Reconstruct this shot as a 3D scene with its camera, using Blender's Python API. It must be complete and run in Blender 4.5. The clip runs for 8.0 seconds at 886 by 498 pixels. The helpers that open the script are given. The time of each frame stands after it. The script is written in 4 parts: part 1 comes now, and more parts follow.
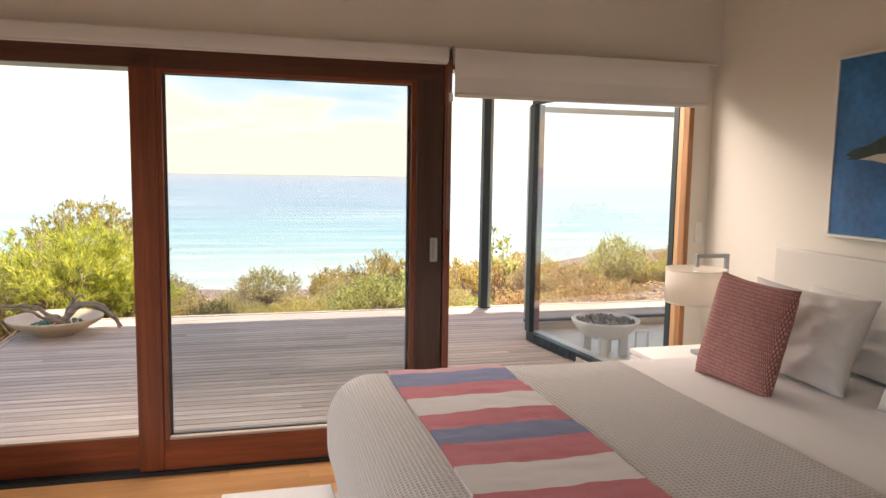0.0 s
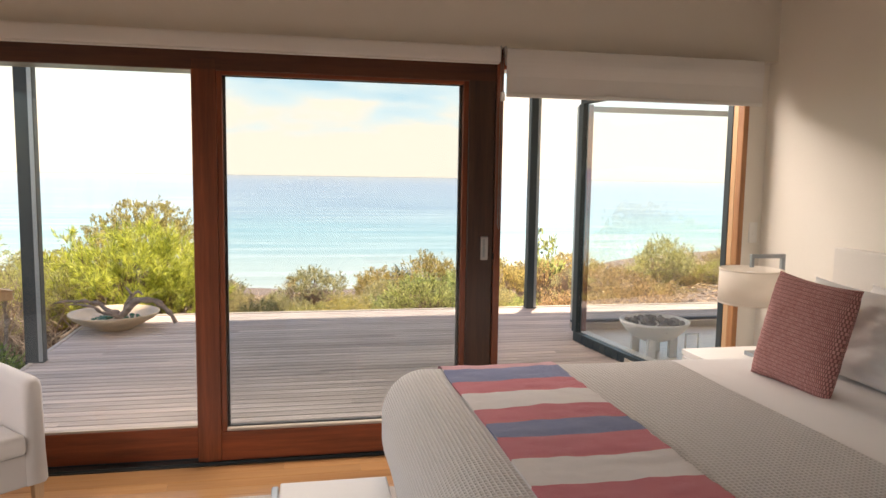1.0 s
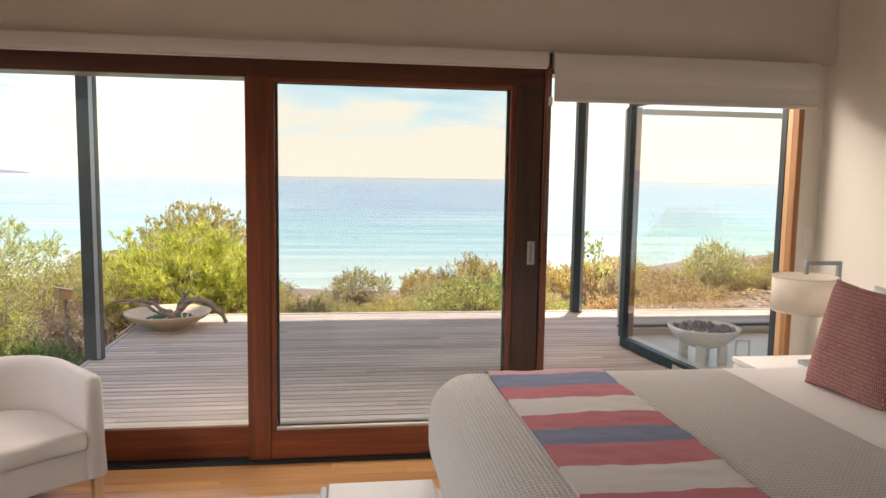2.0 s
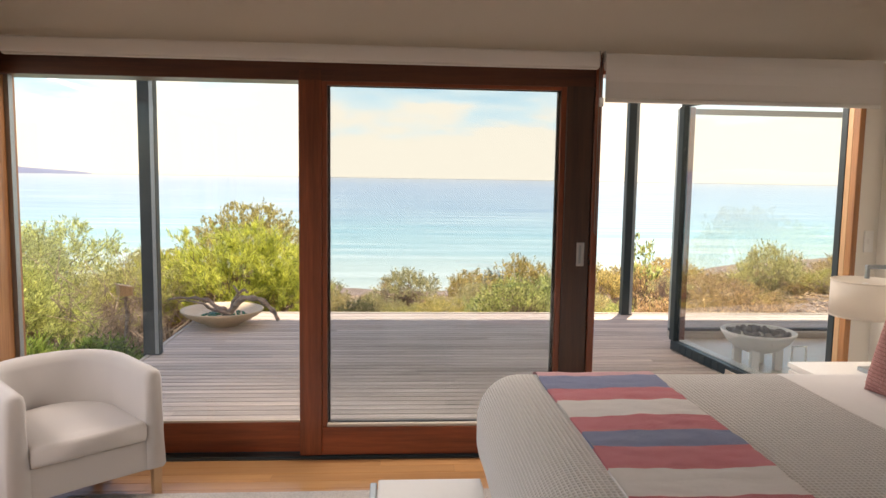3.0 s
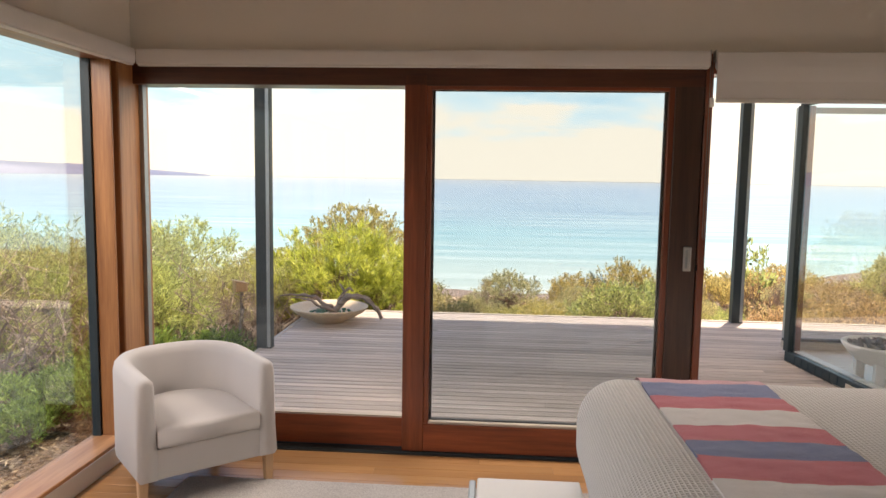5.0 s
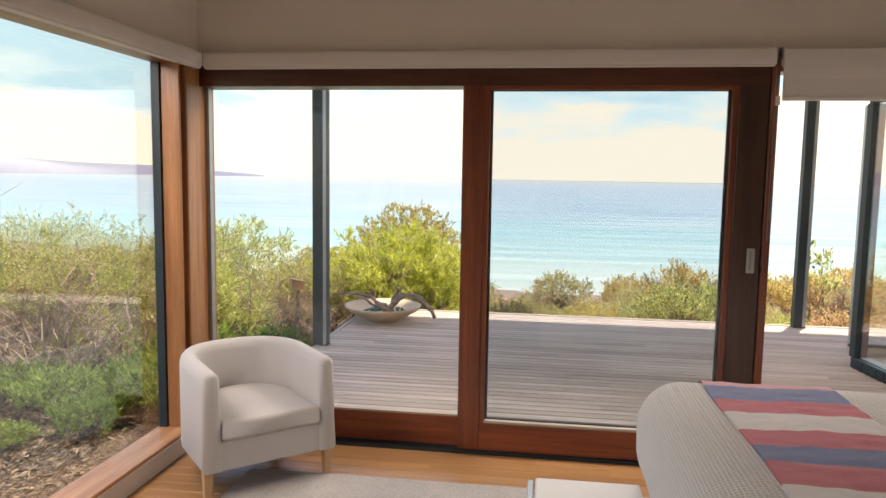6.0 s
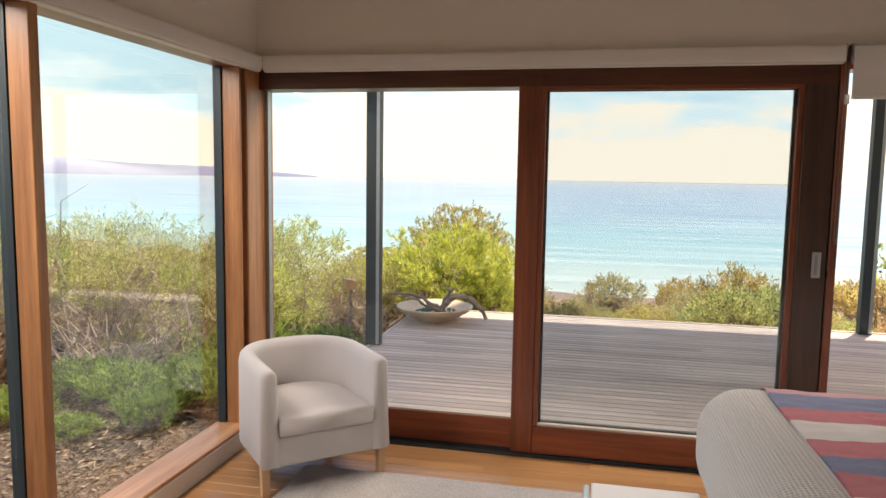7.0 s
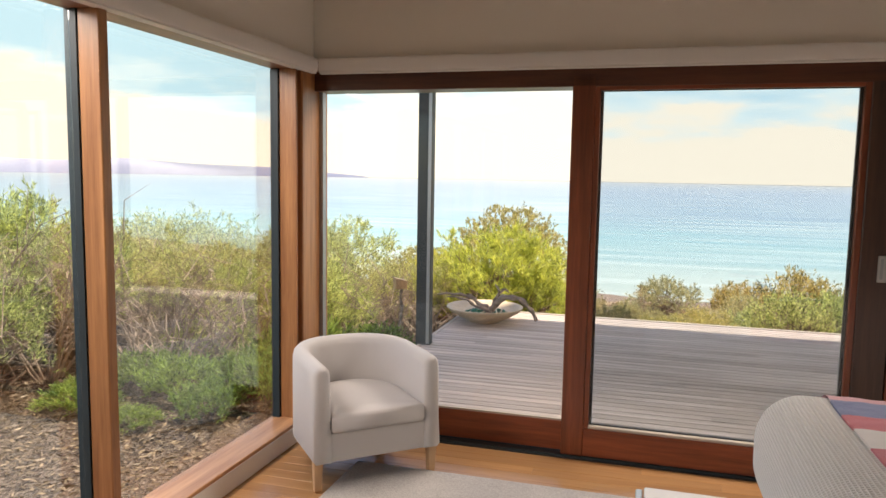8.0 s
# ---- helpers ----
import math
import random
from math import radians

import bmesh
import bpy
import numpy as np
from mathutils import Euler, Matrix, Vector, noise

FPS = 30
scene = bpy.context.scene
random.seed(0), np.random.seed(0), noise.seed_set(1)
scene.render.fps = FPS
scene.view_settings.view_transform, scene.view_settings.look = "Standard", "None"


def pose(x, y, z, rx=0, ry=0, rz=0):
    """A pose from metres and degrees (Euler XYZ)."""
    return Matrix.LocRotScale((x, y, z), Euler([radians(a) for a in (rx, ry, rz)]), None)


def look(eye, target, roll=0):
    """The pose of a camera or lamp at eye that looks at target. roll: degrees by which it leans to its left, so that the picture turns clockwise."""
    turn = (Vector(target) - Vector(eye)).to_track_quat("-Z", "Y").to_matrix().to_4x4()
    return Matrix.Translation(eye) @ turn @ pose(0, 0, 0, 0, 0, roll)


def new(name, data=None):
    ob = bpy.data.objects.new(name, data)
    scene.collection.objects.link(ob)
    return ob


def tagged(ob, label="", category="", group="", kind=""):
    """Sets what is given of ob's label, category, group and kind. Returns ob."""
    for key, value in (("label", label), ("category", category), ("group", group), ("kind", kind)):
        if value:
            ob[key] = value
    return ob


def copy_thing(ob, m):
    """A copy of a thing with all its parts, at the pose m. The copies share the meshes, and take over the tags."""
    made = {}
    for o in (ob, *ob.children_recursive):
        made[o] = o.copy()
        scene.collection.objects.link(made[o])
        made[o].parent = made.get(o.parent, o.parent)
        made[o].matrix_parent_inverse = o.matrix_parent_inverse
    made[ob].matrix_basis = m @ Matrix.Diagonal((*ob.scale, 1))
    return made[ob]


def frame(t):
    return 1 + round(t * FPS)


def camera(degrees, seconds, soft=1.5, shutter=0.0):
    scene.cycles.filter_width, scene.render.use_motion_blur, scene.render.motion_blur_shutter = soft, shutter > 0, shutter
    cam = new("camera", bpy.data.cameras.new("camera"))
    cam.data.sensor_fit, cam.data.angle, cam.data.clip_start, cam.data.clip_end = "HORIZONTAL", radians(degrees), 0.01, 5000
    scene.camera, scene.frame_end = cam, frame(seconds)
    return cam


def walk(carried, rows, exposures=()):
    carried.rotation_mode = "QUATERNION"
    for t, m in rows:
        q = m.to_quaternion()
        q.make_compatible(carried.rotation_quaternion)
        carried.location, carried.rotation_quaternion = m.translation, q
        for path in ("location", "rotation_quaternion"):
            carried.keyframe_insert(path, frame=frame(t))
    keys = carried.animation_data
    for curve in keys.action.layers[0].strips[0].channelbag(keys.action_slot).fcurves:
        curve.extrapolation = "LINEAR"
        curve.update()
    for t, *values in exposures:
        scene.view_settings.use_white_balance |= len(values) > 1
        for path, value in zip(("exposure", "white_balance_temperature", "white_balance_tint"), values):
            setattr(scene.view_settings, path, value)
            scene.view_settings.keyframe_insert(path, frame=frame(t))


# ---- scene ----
cam = camera(63.5, 8.0)
PATH = [
    (0, (0.184, 0.353, 1.469), (0.695, 2.275, 1.26), 0.9),
    (0.5, (0.166, 0.335, 1.456), (0.62, 2.271, 1.248), 0.9),
    (1, (0.134, 0.328, 1.458), (0.53, 2.278, 1.25), 0.9),
    (1.5, (0.124, 0.322, 1.468), (0.46, 2.282, 1.262), 0.9),
    (3, (0.109, 0.291, 1.475), (0.251, 2.275, 1.27), 0.9),
    (3.5, (0.115, 0.28, 1.468), (0.187, 2.268, 1.263), 0.9),
    (4, (0.118, 0.266, 1.472), (0.121, 2.255, 1.267), 0.9),
    (4.5, (0.115, 0.26, 1.479), (0.047, 2.248, 1.274), 0.9),
    (6, (0.068, 0.232, 1.475), (-0.209, 2.202, 1.27), 0.9),
    (6.5, (0.051, 0.227, 1.473), (-0.293, 2.186, 1.266), 0.9),
    (7, (0.043, 0.228, 1.477), (-0.37, 2.174, 1.272), 0.9),
    (7.5, (0.04, 0.224, 1.48), (-0.443, 2.154, 1.274), 0.9),
    (8, (0.035, 0.215, 1.474), (-0.512, 2.128, 1.269), 1.0),
]
walk(cam, [(t, look(eye, aim, lean)) for t, eye, aim, lean in PATH],
     exposures=((0.0, 1.46, 7400, 20), (1.0, 1.34, 7350, 18), (2.5, 1.24, 7250, 17), (8.0, 1.22, 7150, 16)))

# ---- world, sun and exposure ----
SUN_ELEV, SUN_AZ = 68, 30          # degrees; azimuth clockwise from +y
world = bpy.data.worlds.new("sky")
scene.world = world
world.use_nodes = True
wn = world.node_tree.nodes
sky = wn.new("ShaderNodeTexSky")
sky.sky_type, sky.sun_disc = "NISHITA", False
sky.sun_elevation, sky.sun_rotation = radians(SUN_ELEV), radians(SUN_AZ)
wn["Background"].inputs[1].default_value = 0.15
world.node_tree.links.new(sky.outputs[0], wn["Background"].inputs[0])
sun_data = bpy.data.lights.new("sun", "SUN")
sun_data.energy, sun_data.angle, sun_data.color = 3.7, radians(1.5), (1.0, 0.91, 0.77)
sun = new("sun", sun_data)
_e, _a = radians(SUN_ELEV), radians(SUN_AZ)
sun.matrix_world = look((0, 0, 30), (-math.sin(_a) * math.cos(_e), -math.cos(_a) * math.cos(_e), 30 - math.sin(_e)))


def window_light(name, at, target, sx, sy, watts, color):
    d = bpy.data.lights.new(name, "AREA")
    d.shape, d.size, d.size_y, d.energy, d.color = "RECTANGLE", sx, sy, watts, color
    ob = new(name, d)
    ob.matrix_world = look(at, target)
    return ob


# added area lamps standing in for high-sky daylight, above the heads of the openings
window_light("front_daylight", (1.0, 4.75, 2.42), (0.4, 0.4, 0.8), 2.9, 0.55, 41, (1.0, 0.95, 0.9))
window_light("side_daylight", (-2.3, 1.7, 2.38), (1.0, 1.4, 0.1), 2.6, 0.6, 46, (1.0, 0.95, 0.9))


# ---- materials ----
def nodes_of(name):
    m = bpy.data.materials.new(name)
    m.use_nodes = True
    nt = m.node_tree
    return m, nt, nt.nodes, nt.links, nt.nodes["Principled BSDF"]


def coords(nt, scale=(1, 1, 1), rot=(0, 0, 0)):
    tc = nt.nodes.new("ShaderNodeTexCoord")
    mp = nt.nodes.new("ShaderNodeMapping")
    mp.inputs["Scale"].default_value = scale
    mp.inputs["Rotation"].default_value = rot
    nt.links.new(tc.outputs["Object"], mp.inputs["Vector"])
    return mp.outputs["Vector"]


def noise_tex(nt, vec, scale, detail=4, rough=0.55):
    n = nt.nodes.new("ShaderNodeTexNoise")
    n.inputs["Scale"].default_value, n.inputs["Detail"].default_value, n.inputs["Roughness"].default_value = scale, detail, rough
    nt.links.new(vec, n.inputs["Vector"])
    return n.outputs["Fac"]


def ramp(nt, fac, stops, interp="LINEAR"):
    r = nt.nodes.new("ShaderNodeValToRGB")
    r.color_ramp.interpolation = interp
    el = r.color_ramp.elements
    while len(el) < len(stops):
        el.new(0.5)
    for e, (p, c) in zip(el, stops):
        e.position, e.color = p, (*c, 1)
    nt.links.new(fac, r.inputs["Fac"])
    return r.outputs["Color"]


def math_node(nt, op, a, b=None):
    n = nt.nodes.new("ShaderNodeMath")
    n.operation = op
    for i, v in enumerate((a, b)):
        if v is None:
            continue
        if isinstance(v, (int, float)):
            n.inputs[i].default_value = v
        else:
            nt.links.new(v, n.inputs[i])
    return n.outputs[0]


def mix_rgb(nt, fac, a, b, mode="MIX"):
    n = nt.nodes.new("ShaderNodeMixRGB")
    n.blend_type = mode
    for i, v in enumerate((fac, a, b)):
        if isinstance(v, (int, float)):
            n.inputs[i].default_value = v
        elif isinstance(v, tuple):
            n.inputs[i].default_value = (*v, 1)
        else:
            nt.links.new(v, n.inputs[i])
    return n.outputs[0]


def bump(nt, height, strength, dist, normal_to):
    b = nt.nodes.new("ShaderNodeBump")
    b.inputs["Strength"].default_value, b.inputs["Distance"].default_value = strength, dist
    nt.links.new(height, b.inputs["Height"])
    nt.links.new(b.outputs[0], normal_to)


def plain(name, c, rough=0.5, metal=0.0, big=1.5, fine=60, var=0.06, relief=0.15, dist=0.001, sheen=0.0, fold=0.0):
    """A plain surface with soft blotches, fine grain and a little relief."""
    m, nt, n, l, p = nodes_of(name)
    v = coords(nt)
    a, b = noise_tex(nt, v, big, 3), noise_tex(nt, v, fine, 5)
    f = math_node(nt, "ADD", math_node(nt, "MULTIPLY", a, 0.6), math_node(nt, "MULTIPLY", b, 0.4))
    lo = tuple(x * (1 - 2 * var) for x in c)
    hi = tuple(min(1, x * (1 + 2 * var)) for x in c)
    l.new(ramp(nt, f, [(0.25, lo), (0.75, hi)]), p.inputs["Base Color"])
    p.inputs["Roughness"].default_value, p.inputs["Metallic"].default_value = rough, metal
    if sheen:
        p.inputs["Sheen Weight"].default_value = sheen
    if fold:  # soft creases under the weave
        b = math_node(nt, "ADD", math_node(nt, "MULTIPLY", b, 0.06), noise_tex(nt, coords(nt, (7, 4, 9)), fold, 4, 0.5))
        relief, dist = 0.5, 0.012
    bump(nt, b, relief, dist, p.inputs["Normal"])
    return m


def wood(name, dark, light, axis="x", rough=0.45, grain=1.0, relief=0.3, per_piece=0.0, gloss=0.0):
    """Timber with grain along one axis; per_piece varies the tone from board to board."""
    m, nt, n, l, p = nodes_of(name)
    sc = {"x": (1.2, 22, 22), "y": (22, 1.2, 22), "z": (22, 22, 1.2)}[axis]
    v = coords(nt, tuple(s * grain for s in sc))
    info = n.new("ShaderNodeObjectInfo")
    shift = n.new("ShaderNodeVectorMath")
    shift.operation = "ADD"
    l.new(v, shift.inputs[0])
    comb = n.new("ShaderNodeCombineXYZ")
    for i in range(3):
        l.new(math_node(nt, "MULTIPLY", info.outputs["Random"], 37.0), comb.inputs[i])
    l.new(comb.outputs[0], shift.inputs[1])
    v = shift.outputs[0]
    a, b = noise_tex(nt, v, 1.0, 6, 0.6), noise_tex(nt, v, 7.0, 3, 0.6)
    f = math_node(nt, "ADD", math_node(nt, "MULTIPLY", a, 0.75), math_node(nt, "MULTIPLY", b, 0.25))
    col = ramp(nt, f, [(0.3, dark), (0.52, tuple((x + y) / 2 for x, y in zip(dark, light))), (0.72, light)])
    if per_piece:
        val = math_node(nt, "ADD", math_node(nt, "MULTIPLY", info.outputs["Random"], 2 * per_piece), 1 - per_piece)
        cc = n.new("ShaderNodeCombineXYZ")
        for i in range(3):
            l.new(val, cc.inputs[i])
        col = mix_rgb(nt, 1.0, col, cc.outputs[0], "MULTIPLY")
    l.new(col, p.inputs["Base Color"])
    p.inputs["Roughness"].default_value = rough
    p.inputs["Coat Weight"].default_value = gloss
    p.inputs["Coat Roughness"].default_value = 0.25
    bump(nt, f, relief, 0.0015, p.inputs["Normal"])
    return m


def glass(name, tint=(0.97, 0.985, 0.98), gain=1.0):
    m, nt, n, l, p = nodes_of(name)
    n.remove(p)
    tr, gl, mx, fr = (n.new("ShaderNode" + k) for k in ("BsdfTransparent", "BsdfGlossy", "MixShader", "LayerWeight"))
    tr.inputs[0].default_value = (*tint, 1)
    gl.inputs["Roughness"].default_value = 0.0
    fr.inputs[0].default_value = 0.5
    f = math_node(nt, "MULTIPLY", math_node(nt, "ADD", math_node(nt, "MULTIPLY", math_node(nt, "POWER", fr.outputs["Facing"], 5.0), 0.95), 0.042), gain)
    l.new(f, mx.inputs[0]), l.new(tr.outputs[0], mx.inputs[1]), l.new(gl.outputs[0], mx.inputs[2])
    l.new(mx.outputs[0], n["Material Output"].inputs[0])
    return m


def mesh_screen(name, c):
    """Fine dark insect mesh: far below what can be told apart, it thins the light evenly."""
    m, nt, n, l, p = nodes_of(name)
    n.remove(p)
    tr = n.new("ShaderNodeBsdfTransparent")
    tr.inputs[0].default_value = (*c, 1)
    l.new(tr.outputs[0], n["Material Output"].inputs[0])
    return m


def leafy(name, dark, light, trans=0.35):
    m, nt, n, l, p = nodes_of(name)
    geo = n.new("ShaderNodeNewGeometry")
    v = coords(nt)
    f = math_node(nt, "ADD", math_node(nt, "MULTIPLY", geo.outputs["Random Per Island"], 0.65),
                  math_node(nt, "MULTIPLY", noise_tex(nt, v, 7.0, 3), 0.5))
    dark = tuple(0.5 * x for x in dark)
    light = (light[0] * 1.15, light[1] * 1.06, light[2] * 0.95)
    col = ramp(nt, f, [(0.2, dark), (0.55, tuple(0.5 * (x + y) for x, y in zip(dark, light))), (0.92, light)])
    info = n.new("ShaderNodeObjectInfo")
    tone = ramp(nt, info.outputs["Random"], [(0.0, (1.1, 1.03, 0.9)), (0.5, (0.95, 1.0, 0.96)), (1.0, (1.17, 1.15, 0.98))])
    col = mix_rgb(nt, 1.0, col, tone, "MULTIPLY")
    l.new(col, p.inputs["Base Color"])
    p.inputs["Roughness"].default_value = 0.5
    tl, mx = n.new("ShaderNodeBsdfTranslucent"), n.new("ShaderNodeMixShader")
    l.new(col, tl.inputs[0])
    mx.inputs[0].default_value = trans
    l.new(p.outputs[0], mx.inputs[1]), l.new(tl.outputs[0], mx.inputs[2])
    l.new(mx.outputs[0], n["Material Output"].inputs[0])
    return m


WALL = plain("wall_paint", (0.78, 0.74, 0.67), 0.8, var=0.015, fine=140, relief=0.08)
WHITE = plain("white_paint", (0.8, 0.79, 0.76), 0.45, var=0.02, fine=90, relief=0.05)
HEADBOARD = plain("headboard_paint", (0.71, 0.68, 0.635), 0.5, var=0.015, fine=90, relief=0.05)
BENCH_PAINT = plain("bench_laminate", (0.62, 0.6, 0.57), 0.4, var=0.02, fine=90, relief=0.05)
BLIND = plain("blind_fabric", (0.78, 0.76, 0.735), 0.85, var=0.02, fine=600, relief=0.25, dist=0.0005)
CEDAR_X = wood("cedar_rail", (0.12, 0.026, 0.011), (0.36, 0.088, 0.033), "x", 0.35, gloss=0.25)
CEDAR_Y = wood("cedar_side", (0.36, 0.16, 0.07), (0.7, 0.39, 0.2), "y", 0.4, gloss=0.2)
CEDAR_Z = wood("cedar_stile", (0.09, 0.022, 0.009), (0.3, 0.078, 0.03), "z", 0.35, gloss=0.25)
# side cedar again, with the shade at the window head put into its colour
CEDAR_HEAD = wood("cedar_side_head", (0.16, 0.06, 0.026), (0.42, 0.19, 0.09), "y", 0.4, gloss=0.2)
# door cedar copied darker: shade of the backlit lock stile and head in the colour
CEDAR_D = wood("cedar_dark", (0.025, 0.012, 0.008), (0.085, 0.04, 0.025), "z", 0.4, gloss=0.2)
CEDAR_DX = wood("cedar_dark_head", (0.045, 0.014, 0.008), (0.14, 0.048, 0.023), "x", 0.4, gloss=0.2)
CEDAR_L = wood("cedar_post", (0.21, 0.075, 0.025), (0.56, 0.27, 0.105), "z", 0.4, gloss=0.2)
FLOOR_WOOD = wood("floor_timber", (0.37, 0.175, 0.068), (0.56, 0.32, 0.14), "x", 0.28, 0.7, 0.1, per_piece=0.13, gloss=0.4)
DECK_WOOD = wood("weathered_deck", (0.34, 0.28, 0.245), (0.7, 0.59, 0.52), "x", 0.75, 1.0, 0.6, per_piece=0.15)
DECK_EDGE = wood("deck_edge", (0.4, 0.34, 0.28), (0.6, 0.53, 0.45), "x", 0.75, 1.0, 0.5)
OAK = wood("pale_oak", (0.5, 0.3, 0.15), (0.66, 0.43, 0.25), "z", 0.45, 1.5, 0.15)
STEEL = plain("slate_steel", (0.02, 0.033, 0.04), 0.55, 0.0, var=0.08)
ALU = plain("grey_aluminium", (0.33, 0.36, 0.38), 0.35, 0.6, var=0.05)
SATIN = plain("satin_metal", (0.5, 0.5, 0.5), 0.28, 1.0, var=0.03, fine=200)
BLACK = plain("black_rubber", (0.018, 0.018, 0.018), 0.5, var=0.1)
GLASS = glass("clear_glass")
GLASS_DOUBLE = glass("double_glass", (0.955, 0.975, 0.97), 2.6)
GLASS_WING = glass("wing_glass", (0.955, 0.975, 0.97), 1.9)
SCREEN = mesh_screen("insect_mesh", (0.82, 0.845, 0.87))
UPHOL = plain("white_upholstery", (0.53, 0.505, 0.49), 0.9, var=0.02, big=3, fine=500, relief=0.35, dist=0.001, sheen=0.2)
LINEN = plain("white_linen", (0.81, 0.79, 0.775), 0.9, var=0.02, big=2, fine=700, relief=0.2, dist=0.0006, sheen=0.2, fold=1.0)
SHADE = plain("lamp_shade_cloth", (0.88, 0.84, 0.78), 0.9, var=0.02, fine=400, relief=0.2)
_n, _l = SHADE.node_tree.nodes, SHADE.node_tree.links   # thin cloth lets light through
_tl, _mx = _n.new("ShaderNodeBsdfTranslucent"), _n.new("ShaderNodeMixShader")
_tl.inputs[0].default_value, _mx.inputs[0].default_value = (0.9, 0.84, 0.76, 1), 0.5
_l.new(_n["Principled BSDF"].outputs[0], _mx.inputs[1]), _l.new(_tl.outputs[0], _mx.inputs[2])
_l.new(_mx.outputs[0], _n["Material Output"].inputs[0])


def waffle_cloth():
    m, nt, n, l, p = nodes_of("waffle_cotton")
    v = coords(nt)
    sep = n.new("ShaderNodeSeparateXYZ")
    l.new(v, sep.inputs[0])
    k = 2 * math.pi / 0.0145

    def wave(o):
        return math_node(nt, "ABSOLUTE", math_node(nt, "SINE", math_node(nt, "MULTIPLY", o, k / 2)))
    z = wave(math_node(nt, "ADD", sep.outputs[0], sep.outputs[2]))
    h = math_node(nt, "MINIMUM", z, wave(sep.outputs[1]))
    fine = noise_tex(nt, v, 400, 3)
    f = math_node(nt, "ADD", math_node(nt, "MULTIPLY", h, 0.85), math_node(nt, "MULTIPLY", fine, 0.15))
    # ridges pale, hollows darker: the weave's own shade is in the colour
    l.new(ramp(nt, f, [(0.0, (0.79, 0.765, 0.75)), (0.9, (0.54, 0.505, 0.475))]), p.inputs["Base Color"])
    p.inputs["Roughness"].default_value, p.inputs["Sheen Weight"].default_value = 0.95, 0.2
    bump(nt, math_node(nt, "SUBTRACT", 1.0, f), 0.9, 0.006, p.inputs["Normal"])
    return m


def stripe_cloth():
    m, nt, n, l, p = nodes_of("striped_throw")
    v = coords(nt)
    sep = n.new("ShaderNodeSeparateXYZ")
    l.new(v, sep.inputs[0])
    # y from 1.2 to 3.2 as 0..1
    f = math_node(nt, "MULTIPLY", math_node(nt, "SUBTRACT", sep.outputs[1], 1.2), 0.5)
    pink, blue, cream = (0.6, 0.12, 0.16), (0.13, 0.18, 0.36), (0.8, 0.77, 0.75)
    ys = [(1.2, cream), (1.3, pink), (1.47, blue), (1.6, pink), (1.858, cream), (2.016, pink), (2.165, blue), (2.287, pink),
          (2.426, cream), (2.577, pink), (2.714, blue), (2.878, (0.6, 0.3, 0.33))]
    col = ramp(nt, f, [((y - 1.2) / 2, c) for y, c in ys], "CONSTANT")
    w = noise_tex(nt, coords(nt, (30, 700, 30)), 1.0, 2)
    blot = noise_tex(nt, v, 9, 4)
    g = math_node(nt, "ADD", math_node(nt, "MULTIPLY", w, 0.25), math_node(nt, "MULTIPLY", blot, 0.35))
    col = mix_rgb(nt, math_node(nt, "MULTIPLY", g, 0.38), col, (0.7, 0.6, 0.6))
    l.new(col, p.inputs["Base Color"])
    p.inputs["Roughness"].default_value, p.inputs["Sheen Weight"].default_value = 0.95, 0.2
    bump(nt, math_node(nt, "ADD", w, noise_tex(nt, v, 18, 5)), 0.55, 0.006, p.inputs["Normal"])
    return m


def cushion_cloth():
    m, nt, n, l, p = nodes_of("smocked_cushion")
    v = coords(nt, (1, 1, 1))
    br = n.new("ShaderNodeTexBrick")
    l.new(v, br.inputs["Vector"])
    br.inputs["Scale"].default_value = 1.0
    br.inputs["Color1"].default_value, br.inputs["Color2"].default_value = (0.84, 0.46, 0.43, 1), (0.68, 0.29, 0.27, 1)
    br.inputs["Mortar"].default_value = (0.26, 0.07, 0.075, 1)
    br.inputs["Brick Width"].default_value, br.inputs["Row Height"].default_value = 0.0055, 0.014
    br.inputs["Mortar Size"].default_value, br.inputs["Mortar Smooth"].default_value = 0.0014, 0.5
    l.new(mix_rgb(nt, 0.2, br.outputs["Color"], (0.6, 0.36, 0.33)), p.inputs["Base Color"])
    p.inputs["Roughness"].default_value = 0.9
    bump(nt, math_node(nt, "SUBTRACT", 1.0, br.outputs["Fac"]), 1.0, 0.004, p.inputs["Normal"])
    return m


WAFFLE, STRIPES, SMOCK = waffle_cloth(), stripe_cloth(), cushion_cloth()


def rug_pile():
    m, nt, n, l, p = nodes_of("rug_pile")
    v = coords(nt)
    a, b = noise_tex(nt, v, 160, 4), noise_tex(nt, v, 4, 3)
    f = math_node(nt, "ADD", math_node(nt, "MULTIPLY", a, 0.7), math_node(nt, "MULTIPLY", b, 0.3))
    l.new(ramp(nt, f, [(0.3, (0.3, 0.28, 0.26)), (0.7, (0.56, 0.53, 0.5))]), p.inputs["Base Color"])
    p.inputs["Roughness"].default_value = 1.0
    bump(nt, a, 0.8, 0.006, p.inputs["Normal"])
    return m


